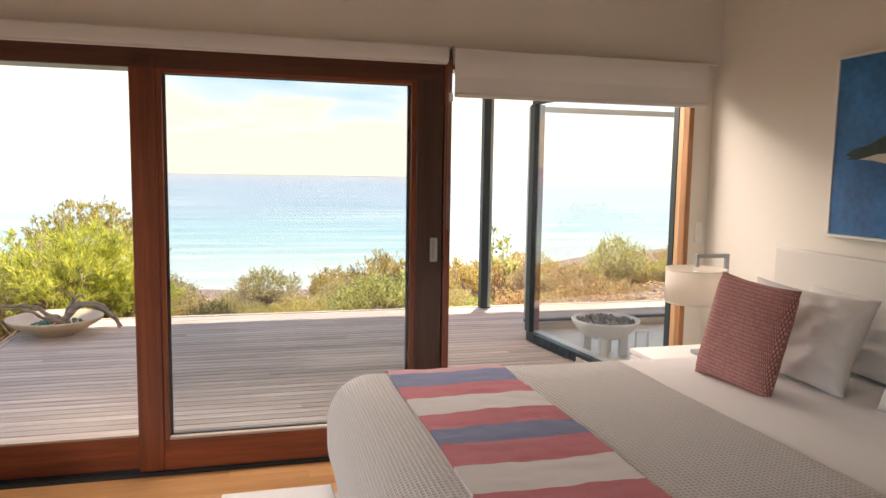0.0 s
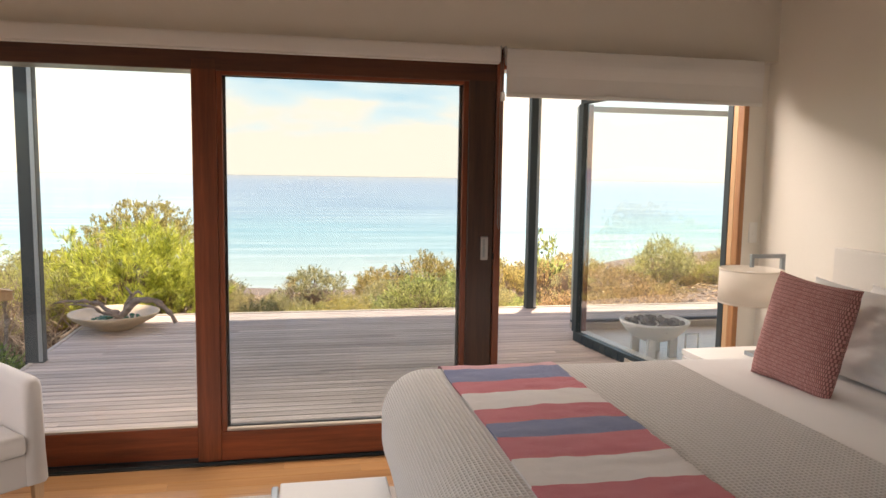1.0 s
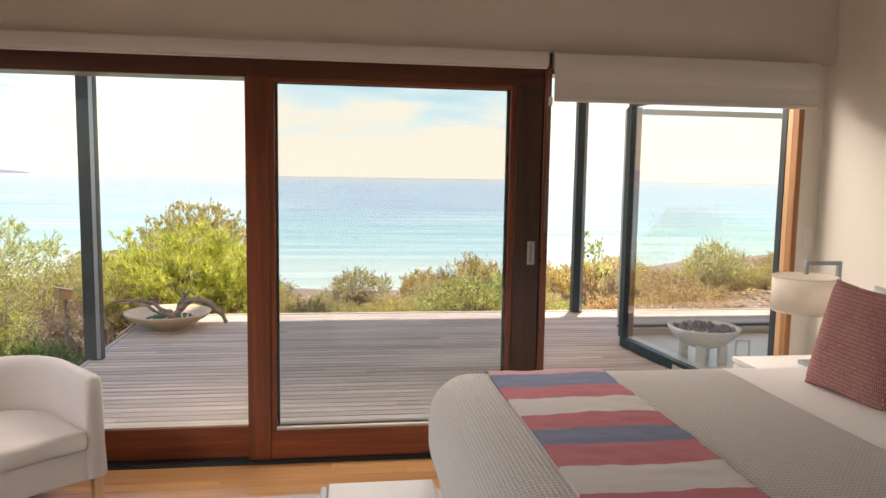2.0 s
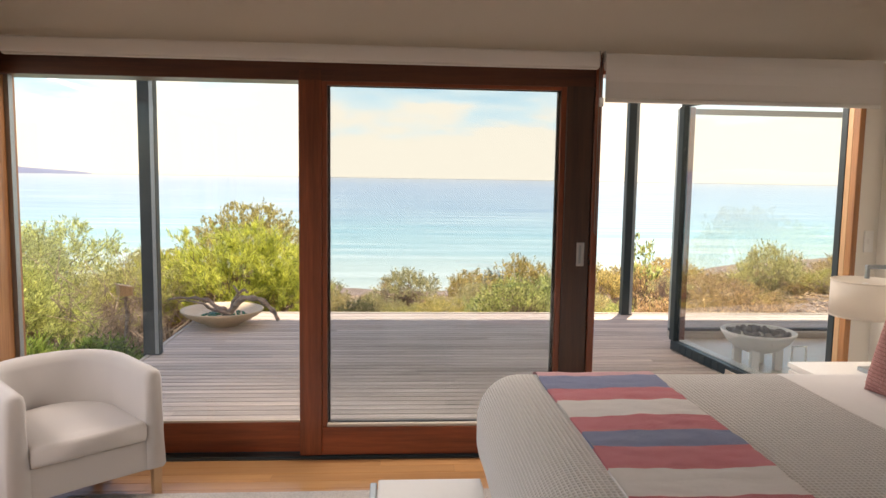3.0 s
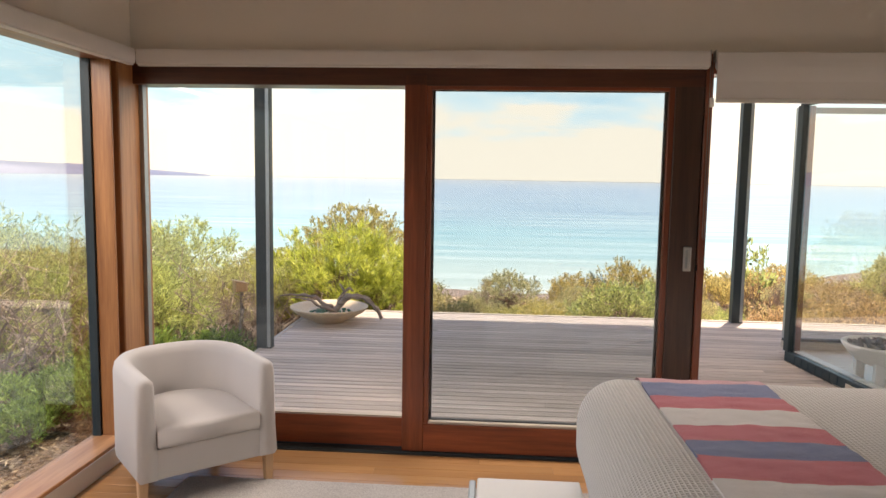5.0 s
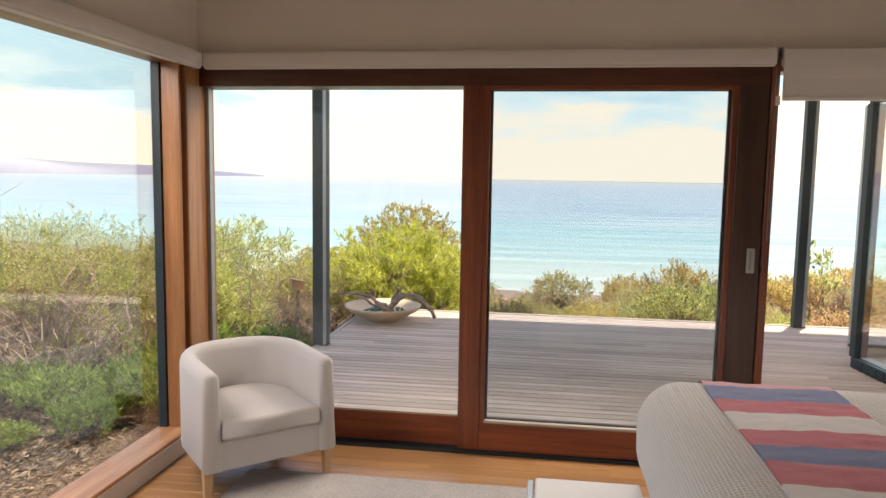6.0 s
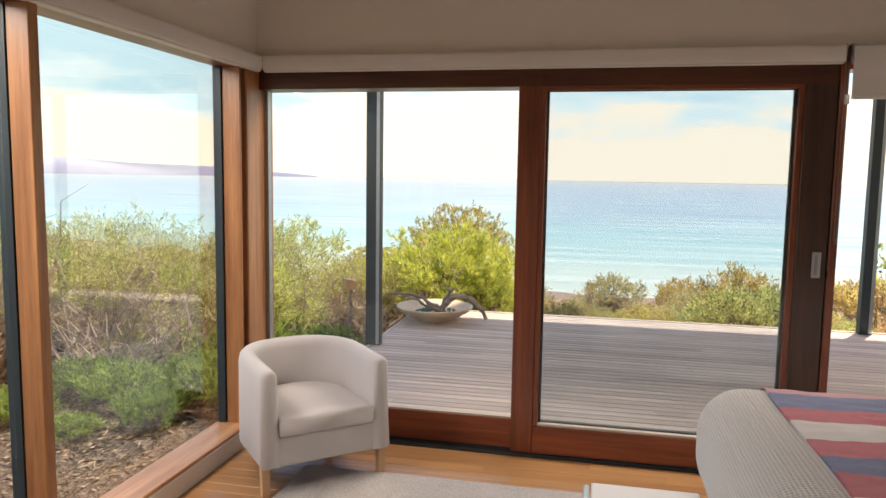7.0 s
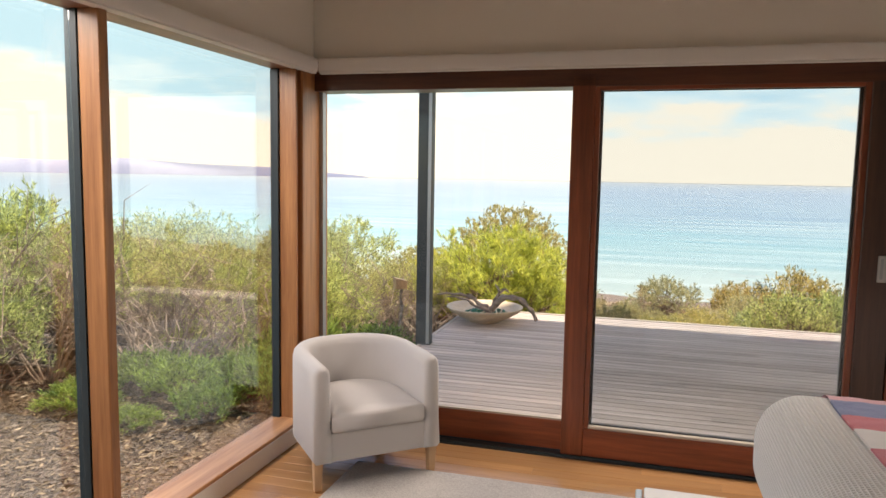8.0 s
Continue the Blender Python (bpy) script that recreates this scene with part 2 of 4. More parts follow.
def ground_cover():
    m, nt, n, l, p = nodes_of("mulch_ground")
    v = coords(nt)
    chips = n.new("ShaderNodeTexVoronoi")
    chips.inputs["Scale"].default_value = 60
    l.new(coords(nt, (1, 0.55, 1), (0, 0, 0.6)), chips.inputs["Vector"])
    big, fine = noise_tex(nt, v, 0.5, 4), noise_tex(nt, v, 60, 4)
    # mulch tones lowered, with the shrubs' dappled shade in the colour
    c1 = ramp(nt, chips.outputs["Color"], [(0.1, (0.045, 0.03, 0.022)), (0.5, (0.125, 0.09, 0.067)), (0.9, (0.28, 0.22, 0.17))])
    c2 = ramp(nt, fine, [(0.3, (0.08, 0.06, 0.035)), (0.7, (0.22, 0.155, 0.095))])
    col = mix_rgb(nt, ramp(nt, big, [(0.45, (0, 0, 0)), (0.65, (0.8, 0.8, 0.8))]), c1, c2)
    # dry sandy soil on the slope beyond the deck
    sep = n.new("ShaderNodeSeparateXYZ")
    l.new(v, sep.inputs[0])
    far = ramp(nt, math_node(nt, "MULTIPLY", math_node(nt, "ADD", sep.outputs[1], math_node(nt, "MULTIPLY", big, 2.0)), 0.05), [(0.45, (0, 0, 0)), (0.52, (1, 1, 1))])
    dry = ramp(nt, fine, [(0.3, (0.16, 0.105, 0.075)), (0.7, (0.5, 0.37, 0.28))])
    l.new(mix_rgb(nt, far, col, dry), p.inputs["Base Color"])
    p.inputs["Roughness"].default_value = 0.95
    bump(nt, math_node(nt, "ADD", chips.outputs["Distance"], fine), 1.0, 0.03, p.inputs["Normal"])
    return m


def sea_water():
    m, nt, n, l, p = nodes_of("sea_water")
    v = coords(nt)
    sep = n.new("ShaderNodeSeparateXYZ")
    l.new(v, sep.inputs[0])
    wob = math_node(nt, "MULTIPLY", math_node(nt, "SUBTRACT", noise_tex(nt, coords(nt, (0.004, 0.02, 1)), 1.0, 5), 0.5), 0.35)
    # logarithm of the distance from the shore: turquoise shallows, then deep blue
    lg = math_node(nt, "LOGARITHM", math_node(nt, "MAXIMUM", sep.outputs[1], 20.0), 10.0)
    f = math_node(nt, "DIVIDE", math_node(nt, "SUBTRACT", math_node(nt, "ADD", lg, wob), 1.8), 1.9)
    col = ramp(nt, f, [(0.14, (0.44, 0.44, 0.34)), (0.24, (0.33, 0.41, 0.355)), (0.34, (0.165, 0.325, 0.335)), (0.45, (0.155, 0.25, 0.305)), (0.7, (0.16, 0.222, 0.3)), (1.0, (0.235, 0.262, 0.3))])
    streak = noise_tex(nt, coords(nt, (0.006, 0.11, 1)), 1.0, 5, 0.6)
    col = mix_rgb(nt, ramp(nt, streak, [(0.46, (0, 0, 0)), (0.66, (0.7, 0.7, 0.7))]), col, (0.5, 0.555, 0.5))
    l.new(col, p.inputs["Base Color"])
    p.inputs["Roughness"].default_value = 0.35
    p.inputs["Specular IOR Level"].default_value = 0.25
    waves = noise_tex(nt, coords(nt, (0.05, 0.25, 1)), 1.0, 6, 0.65)
    bump(nt, waves, 0.2, 0.8, p.inputs["Normal"])
    return m


def sky_clouds():
    m, nt, n, l, p = nodes_of("sky_clouds")
    n.remove(p)
    v = coords(nt, (0.0007, 0.0007, 0.003))
    sep = n.new("ShaderNodeSeparateXYZ")
    l.new(coords(nt), sep.inputs[0])
    c = noise_tex(nt, v, 1.6, 7, 0.58)
    # more cloud low over the sea, blue gaps higher up
    f = math_node(nt, "SUBTRACT", c, math_node(nt, "MULTIPLY", math_node(nt, "SUBTRACT", sep.outputs[2], 420.0), 0.0007))
    col = ramp(nt, f, [(0.31, (0.52, 0.78, 0.89)), (0.44, (0.75, 0.91, 0.93)), (0.53, (1.0, 0.94, 0.79))])
    em = n.new("ShaderNodeEmission")
    l.new(col, em.inputs[0])
    em.inputs[1].default_value = 0.65
    l.new(em.outputs[0], n["Material Output"].inputs[0])
    return m


RUG, GROUND, SEA, CLOUDS = rug_pile(), ground_cover(), sea_water(), sky_clouds()
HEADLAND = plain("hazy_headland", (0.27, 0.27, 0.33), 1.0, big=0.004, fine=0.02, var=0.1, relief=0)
_p = HEADLAND.node_tree.nodes["Principled BSDF"]  # distance haze put in as a faint violet glow
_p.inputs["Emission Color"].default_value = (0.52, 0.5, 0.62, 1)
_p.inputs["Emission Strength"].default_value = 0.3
STONEWARE = plain("cream_stoneware", (0.6, 0.47, 0.32), 0.55, big=6, fine=120, var=0.12, relief=0.3)
DRIFTWOOD = wood("driftwood", (0.09, 0.065, 0.052), (0.52, 0.42, 0.35), "x", 0.85, 1.2, 0.9)
BARK = plain("shrub_bark", (0.22, 0.15, 0.105), 0.9, big=8, fine=60, var=0.3, relief=0.8, dist=0.004)
TWIG = plain("bleached_twig", (0.38, 0.285, 0.21), 0.9, big=8, fine=60, var=0.3, relief=0.8, dist=0.004)
LEAF_LIME = leafy("lime_needles", (0.13, 0.24, 0.03), (0.78, 0.82, 0.2), 0.48)
LEAF_GREEN = leafy("green_leaves", (0.1, 0.16, 0.04), (0.76, 0.85, 0.36), 0.55)
LEAF_TUFT = leafy("tuft_leaves", (0.07, 0.16, 0.035), (0.34, 0.5, 0.13), 0.45)
LEAF_GREY = leafy("grey_green_leaves", (0.1, 0.125, 0.045), (0.7, 0.75, 0.38), 0.42)
LEAF_SAGE = leafy("sage_leaves", (0.22, 0.21, 0.1), (0.84, 0.8, 0.48), 0.6)
LEAF_GOLD = leafy("golden_heath", (0.2, 0.18, 0.05), (0.84, 0.78, 0.34), 0.55)
LEAF_CREAM = leafy("cream_tips", (0.3, 0.28, 0.13), (0.85, 0.8, 0.45), 0.4)
LEAF_OLIVE = leafy("olive_leaves", (0.18, 0.15, 0.05), (0.84, 0.72, 0.33), 0.6)
LEAF_BROWN = leafy("brown_olive_leaves", (0.18, 0.16, 0.05), (0.72, 0.68, 0.3), 0.5)
LEAF_RUST = leafy("rusty_heath", (0.14, 0.085, 0.04), (0.8, 0.61, 0.38), 0.42)
LEAF_DUSK = leafy("dusky_leaves", (0.07, 0.08, 0.045), (0.24, 0.26, 0.15), 0.25)
GREEN_GLASS = plain("green_glass_chips", (0.02, 0.15, 0.09), 0.2, var=0.2)
PEBBLE = plain("grey_pebble", (0.17, 0.165, 0.16), 0.6, big=20, fine=150, var=0.2)
CANVAS_BLUE = plain("blue_painted_canvas", (0.02, 0.14, 0.36), 0.6, big=5, fine=30, var=0.3, relief=0.4, dist=0.002)
PAINT_DARK = plain("dark_green_paint", (0.02, 0.05, 0.04), 0.6, big=12, fine=60, var=0.25)
PAINT_PALE = plain("pale_paint", (0.6, 0.55, 0.48), 0.6)
PALE_FLOOR = wood("pale_wing_floor", (0.6, 0.5, 0.4), (0.77, 0.67, 0.55), "x", 0.35, 0.8, 0.1, gloss=0.2)


# ---- building helpers ----
def part(name, bm, material, parent=None, label="", smooth=False):
    me = bpy.data.meshes.new(name)
    bm.normal_update()
    bm.to_mesh(me)
    bm.free()
    return mesh_part(name, me, material, parent, label, smooth)


def mesh_part(name, me, material, parent=None, label="", smooth=False):
    me.materials.append(material)
    if smooth:
        me.shade_smooth()
    ob = new(name, me)
    ob.parent = parent
    return tagged(ob, label)


def empty(name, x, y, z, rz=0.0, label="", category="", group=""):
    ob = new(name)
    ob.empty_display_size = 0.1
    ob.matrix_world = pose(x, y, z, 0, 0, rz)
    return tagged(ob, label, category, group)


def block(x0, y0, z0, x1, y1, z1, bevel=0.0, seg=1, bm=None):
    b = bmesh.new()
    bmesh.ops.create_cube(b, size=1)
    bmesh.ops.transform(b, matrix=Matrix.LocRotScale(((x0 + x1) / 2, (y0 + y1) / 2, (z0 + z1) / 2), None, (abs(x1 - x0), abs(y1 - y0), abs(z1 - z0))), verts=b.verts)
    if bevel:
        bmesh.ops.bevel(b, geom=b.edges[:], offset=bevel, segments=seg, affect="EDGES", profile=0.5)
    if bm is None:
        return b
    me = bpy.data.meshes.new("tmp")
    b.to_mesh(me)
    b.free()
    bm.from_mesh(me)
    bpy.data.meshes.remove(me)
    return bm


def ring_mesh(profile, seg=32, bm=None):
    """Turns a list of (radius, height) round z."""
    b = bm or bmesh.new()
    rows = []
    for r, z in profile:
        if r < 1e-5:
            rows.append([b.verts.new((0, 0, z))])
        else:
            rows.append([b.verts.new((r * math.cos(2 * math.pi * i / seg), r * math.sin(2 * math.pi * i / seg), z)) for i in range(seg)])
    for p, q in zip(rows, rows[1:]):
        for i in range(seg):
            j = (i + 1) % seg
            vs = [p[i % len(p)], p[j % len(p)], q[j % len(q)], q[i % len(q)]]
            vs = list(dict.fromkeys(vs))
            if len(vs) > 2:
                b.faces.new(vs)
    return b


def tube(points, radii, seg=6, bm=None):
    """A tapered round limb along points."""
    b = bm or bmesh.new()
    pts = [Vector(p) for p in points]
    rows = []
    for i, p in enumerate(pts):
        d = (pts[min(i + 1, len(pts) - 1)] - pts[max(i - 1, 0)]).normalized()
        u = d.orthogonal().normalized()
        if rows:
            u = (last - d * last.dot(d)).normalized()
        last = u
        w = d.cross(u)
        rows.append([b.verts.new(p + radii[i] * (u * math.cos(2 * math.pi * k / seg) + w * math.sin(2 * math.pi * k / seg))) for k in range(seg)])
    for p, q in zip(rows, rows[1:]):
        for k in range(seg):
            b.faces.new((p[k], p[(k + 1) % seg], q[(k + 1) % seg], q[k]))
    b.faces.new(rows[0][::-1])
    b.faces.new(rows[-1])
    return b


def structure(name, bm, material, label, smooth=False, parent=None):
    ob = part(name, bm, material, parent, label, smooth)
    return tagged(ob, kind="structure")


# ---- the room's shell ----
XL, XR, YF, YB, ZC = -1.78, 2.72, 3.95, -2.6, 2.72
floor = structure("floor", block(XL - 0.15, YB, -0.2, XR + 0.15, 3.9, -0.012), BLACK, "subfloor under honey-coloured polished timber boards")
structure("ceiling", block(XL - 0.16, YB - 0.15, ZC, XR + 0.16, 4.12, ZC + 0.15), WALL, "plain off-white plastered ceiling")
structure("wall_front", block(XL - 0.16, 3.9, 2.095, XR, 4.12, ZC), WALL, "off-white painted wall above the glass doors")
structure("roof_deck", block(-2.1, 4.121, 2.76, 9.2, 8.74, 2.9), WALL, "off-white boarded roof over the deck, carried by steel posts")
# eave is added out of view; it shades the ground by the side window
structure("added_eave_side", block(-2.7, -1.8, 2.62, XL - 0.161, 4.12, 2.76), WALL, "added off-white eave over the side window, out of view")
structure("wall_front_corner", block(2.604, 3.965, 0, XR, 4.12, 2.095), WALL, "narrow off-white wall strip beside the window")
structure("wall_right", block(XR, YB, 0, XR + 0.15, 4.12, ZC), WALL, "off-white painted wall behind the bed")
structure("wall_back", block(XL - 0.16, YB - 0.15, 0, XR + 0.15, YB, ZC), WALL, "off-white painted back wall")
structure("wall_left", block(XL - 0.16, YB, 0, XL, -1.6, ZC), WALL, "off-white painted side wall")
structure("wall_left_head", block(XL - 0.16, -1.6, 2.095, XL, 3.9, ZC), WALL, "off-white painted wall above the side window")
structure("baseboard", block(XL, -1.6, 0, XL + 0.018, 3.86, 0.1, 0.004), WHITE, "white painted skirting under the timber sill")
structure("trim", block(XL - 0.02, 3.86, 0.0, -1.62, 3.99, 0.016), BLACK, "dark threshold strip at the corner")


# ---- sliding glass doors ----
def sliding_doors():
    door = empty("door_1", -0.36, YF, 0, label="red-brown cedar sliding glass doors with dark floor track", category="sliding door")
    tagged(door, kind="structure")
    ox, oy = 0.36, -YF

    def put(name, b, m, label="", parent=None):
        bmesh.ops.translate(b, vec=(ox, oy, 0), verts=b.verts)
        return part(name, b, m, parent or door, label)
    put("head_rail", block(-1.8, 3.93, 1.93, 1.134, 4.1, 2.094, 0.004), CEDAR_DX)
    track = put("floor_track", block(-1.78, 3.9, 0.0, 1.17, 4.12, 0.006, 0.002), BLACK, "dark metal floor track")
    for y in (3.912, 3.981, 4.05):
        put("track_rib", block(-1.78, y, 0.0055, 1.17, y + 0.005, 0.013), STEEL, "", track)
    # fixed pane beside the corner
    put("fixed_bottom_rail", block(-1.78, 3.987, 0.008, -0.34, 4.03, 0.17, 0.004), CEDAR_X)
    put("pale_bead", block(-1.78, 3.992, 0.17, -0.34, 4.022, 0.18), DECK_EDGE)
    put("glazing_strip", block(-1.79, 3.99, 0.18, -1.768, 4.03, 1.93), ALU, "grey aluminium glazing strip")
    g = put("fixed_glass", block(-1.77, 4.004, 0.172, -0.3, 4.01, 1.94), GLASS, "clear glass pane")
    g.visible_shadow = False
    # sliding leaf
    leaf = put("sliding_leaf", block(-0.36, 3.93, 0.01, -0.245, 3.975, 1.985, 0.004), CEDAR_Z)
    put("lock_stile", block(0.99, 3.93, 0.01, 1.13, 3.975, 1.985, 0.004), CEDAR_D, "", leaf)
    put("top_rail", block(-0.246, 3.932, 1.935, 0.991, 3.973, 1.985, 0.003), CEDAR_X, "", leaf)
    put("bottom_rail", block(-0.246, 3.932, 0.012, 0.991, 3.973, 0.16, 0.003), CEDAR_X, "", leaf)
    for x0, x1, z0, z1 in ((-0.246, -0.22, 0.16, 1.935), (0.962, 0.991, 0.16, 1.935)):
        put("bead", block(x0, 3.938, z0, x1, 3.966, z1, 0.003), CEDAR_Z, "", leaf)
    for z0, z1, m in ((0.16, 0.176, DECK_EDGE), (1.912, 1.936, CEDAR_X)):
        put("bead", block(-0.221, 3.938, z0, 0.963, 3.966, z1, 0.003), m, "", leaf)
    for x0, x1 in ((-0.222, -0.206), (0.948, 0.964)):
        put("screen_edge", block(x0, 3.968, 0.17, x1, 3.985, 1.925), BLACK, "black insect screen edge", leaf)
    for z0, z1 in ((0.168, 0.182), (1.908, 1.922)):
        put("screen_edge", block(-0.21, 3.968, z0, 0.952, 3.985, z1), BLACK, "black insect screen edge", leaf)
    g = put("leaf_glass", block(-0.24, 3.95, 0.15, 0.98, 3.956, 1.93), GLASS, "clear glass pane", leaf)
    g.visible_shadow = False
    g = put("insect_screen", block(-0.212, 3.976, 0.172, 0.955, 3.978, 1.918), SCREEN, "fine dark insect screen", leaf)
    g.visible_shadow = False
    put("jamb", block(1.135, 3.925, 0.007, 1.171, 4.1, 2.094, 0.004), CEDAR_Z)
    put("weather_strip", block(1.13, 3.945, 0.012, 1.1345, 3.97, 1.925), BLACK)
    plate = put("flush_pull", block(1.063, 3.921, 1.015, 1.103, 3.931, 1.14, 0.004, 2), SATIN, "satin metal flush pull", leaf)
    put("pull_recess", block(1.073, 3.919, 1.03, 1.086, 3.922, 1.125, 0.001), ALU, "")
    put("lock_cylinder", block(1.128, 3.922, 1.02, 1.134, 3.931, 1.05), BLACK)


sliding_doors()


# ---- window beside the doors, open to the deck ----
def bed_window():
    w = empty("window_1", 1.9, 4.0, 0, label="tall window opening with warm timber jamb", category="window")
    tagged(w, kind="structure")

    def put(name, b, m, label=""):
        bmesh.ops.translate(b, vec=(-1.9, -4.0, 0), verts=b.verts)
        return part(name, b, m, w, label)
    put("head", block(1.172, 3.96, 2.0, 2.604, 4.1, 2.094), CEDAR_X)
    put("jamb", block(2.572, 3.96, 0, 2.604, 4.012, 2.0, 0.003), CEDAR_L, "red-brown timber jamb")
    put("inner_jamb", block(2.572, 4.013, 0, 2.604, 4.06, 2.0, 0.003), OAK, "pale timber jamb lining")
    put("frame_edge", block(2.568, 4.061, 0, 2.604, 4.11, 2.0), STEEL, "slate grey metal frame edge")
    put("sill", block(1.172, 3.93, 0, 2.572, 4.12, 0.05, 0.004), CEDAR_X)


bed_window()


# ---- side window ----
def side_window():
    w = empty("window_2", -1.85, 2.4, 0, label="full-height side window with orange cedar posts and sill", category="window")
    tagged(w, kind="structure")

    def put(name, b, m, label=""):
        bmesh.ops.translate(b, vec=(1.85, -2.4, 0), verts=b.verts)
        return part(name, b, m, w, label)
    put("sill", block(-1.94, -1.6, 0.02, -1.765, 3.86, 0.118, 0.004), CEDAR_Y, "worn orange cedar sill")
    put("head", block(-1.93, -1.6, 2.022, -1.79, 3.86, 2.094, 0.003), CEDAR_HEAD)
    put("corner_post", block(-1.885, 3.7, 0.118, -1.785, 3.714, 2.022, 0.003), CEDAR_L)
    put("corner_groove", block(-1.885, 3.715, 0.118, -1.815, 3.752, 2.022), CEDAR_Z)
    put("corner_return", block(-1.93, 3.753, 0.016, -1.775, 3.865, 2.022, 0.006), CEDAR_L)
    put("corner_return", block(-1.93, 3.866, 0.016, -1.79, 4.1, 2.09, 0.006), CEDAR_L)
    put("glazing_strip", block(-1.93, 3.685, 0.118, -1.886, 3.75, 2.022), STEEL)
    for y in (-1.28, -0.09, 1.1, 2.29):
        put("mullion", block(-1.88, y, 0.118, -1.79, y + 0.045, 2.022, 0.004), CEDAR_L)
        put("glazing_strip", block(-1.93, y - 0.005, 0.118, -1.881, y + 0.05, 2.022), STEEL)
    for a, b in ((-1.6, -1.28), (-1.23, -0.09), (-0.04, 1.1), (1.15, 2.285), (2.34, 3.69)):
        g = put("pane", block(-1.912, a, 0.11, -1.906, b, 2.03), GLASS_DOUBLE, "clear glass pane")
        g.visible_shadow = False


side_window()


# ---- roller blinds ----
def blind(name, x0, x1, z0, rz, at, label, rolled):
    """A fabric roll with its tube, along local x."""
    b0 = empty(name, *at, rz, label, "roller blind", "roller blinds")
    b = bmesh.new()
    prof = []
    if rolled:
        for k in range(15):
            a = math.pi * (-0.5 + k / 14)
            prof.append((-0.03 - 0.018 * max(0.0, math.cos(a)) ** 0.35, 2.058 + 0.038 * math.sin(a)))
    else:
        prof = [(-0.062, z0 + 0.018)] + [(-0.062, z0 + 0.06)] + [(-0.062 - 0.006 * math.sin(math.pi * k / 6), 1.95 + 0.135 * k / 6) for k in range(7)] + [(-0.045, 2.09)]
    back = [(0.03, prof[-1][1]), (0.03, prof[0][1])]
    ring = prof + (back if rolled else [(-0.04, 2.088), (-0.058, 2.0), (-0.058, z0 + 0.018)])
    n = len(ring)
    ends = [[b.verts.new((x, y, z)) for y, z in ring] for x in (x0, x1)]
    for i in range(n):
        j = (i + 1) % n
        b.faces.new((ends[0][i], ends[0][j], ends[1][j], ends[1][i]))
    b.faces.new(ends[0][::-1]), b.faces.new(ends[1])
    bmesh.ops.recalc_face_normals(b, faces=b.faces[:])
    part("fabric", b, BLIND, b0)
    if not rolled:
        part("roll", tube([(x0 + 0.01, -0.02, 2.045), (x1 - 0.01, -0.02, 2.045)], [0.038, 0.038], 16), BLIND, b0)
        part("bottom_bar", block(x0, -0.068, z0, x1, -0.052, z0 + 0.02, 0.004, 2), WHITE, b0, "white bottom bar")
    else:
        part("bottom_bar", block(x0 + 0.004, -0.04, 2.012, x1 - 0.004, -0.01, 2.02, 0.002), WHITE, b0)
    return b0


blind("roller_blind", -1.73, 1.13, 2.0, 0, (0, 3.9, 0), "white fabric roller blind rolled up above the doors", True)
blind("roller_blind", 1.158, 2.592, 1.848, 0, (0, 3.9, 0), "white roller blind pulled down a hand over the window", False)
blind("roller_blind", -1.6, 3.85, 2.0, 90, (XL + 0.002, 0, 0), "white fabric roller blind rolled up above the side window", True)
chain = empty("blind_chain", 1.1435, 3.9, 2.1, label="white bead chain hanging from the blind brackets", category="blind chain")
part("bracket", block(-0.016, -0.05, -0.055, -0.01, 0.0, 0.0, 0.002), SATIN, chain)
part("bracket", block(0.008, -0.05, -0.055, 0.014, 0.0, 0.0, 0.002), SATIN, chain)
part("loop", tube([(-0.004, -0.02, -0.03), (-0.004, -0.02, -0.9), (0.002, -0.02, -0.92), (0.006, -0.02, -0.9), (0.006, -0.02, -0.03)], [0.0022] * 5, 6), PEBBLE, chain, "fine bead chain")
part("clip", block(-0.004, -0.036, -0.27, 0.016, -0.01, -0.225, 0.003), WHITE, chain)
sw = empty("light_switch", 2.668, 3.965, 1.155, label="white plastic rocker light switch on the wall", category="light switch")
part("plate", block(-0.026, -0.009, -0.058, 0.026, 0, 0.058, 0.003, 2), WHITE, sw)
part("rocker", block(-0.009, -0.014, -0.012, 0.009, -0.008, 0.02, 0.002), WHITE, sw)


# ---- bed and what lies on it ----
from mathutils.bvhtree import BVHTree


def soft_block(x0, y0, z0, x1, y1, z1, r, seg=5, amp=0.006, freq=5.0, cuts=14):
    """A padded rounded block with uneven faces."""
    b = bmesh.new()
    bmesh.ops.create_cube(b, size=1)
    c = Vector(((x0 + x1) / 2, (y0 + y1) / 2, (z0 + z1) / 2))
    h = Vector(((x1 - x0) / 2, (y1 - y0) / 2, (z1 - z0) / 2))
    bmesh.ops.subdivide_edges(b, edges=b.edges[:], cuts=cuts, use_grid_fill=True)
    for v in b.verts:
        p = Vector((v.co.x * 2 * h.x, v.co.y * 2 * h.y, v.co.z * 2 * h.z))
        # spread the lines towards the edges, then round
        q = Vector([math.copysign(h[i] * math.sin(abs(p[i]) / h[i] * math.pi / 2) ** 0.8, p[i]) for i in range(3)])
        inner = Vector([max(-(h[i] - r), min(h[i] - r, q[i])) for i in range(3)])
        d = q - inner
        if d.length > 1e-6:
            q = inner + d.normalized() * min(r, max(abs(d.x), abs(d.y), abs(d.z)))
        v.co = c + q
    b.normal_update()
    for v in b.verts:
        v.co += v.normal * amp * noise.noise(v.co * freq)
    return b


bed = empty("bed", 1.6, 2.1, 0, label="queen bed with white headboard on chrome legs", category="bed")


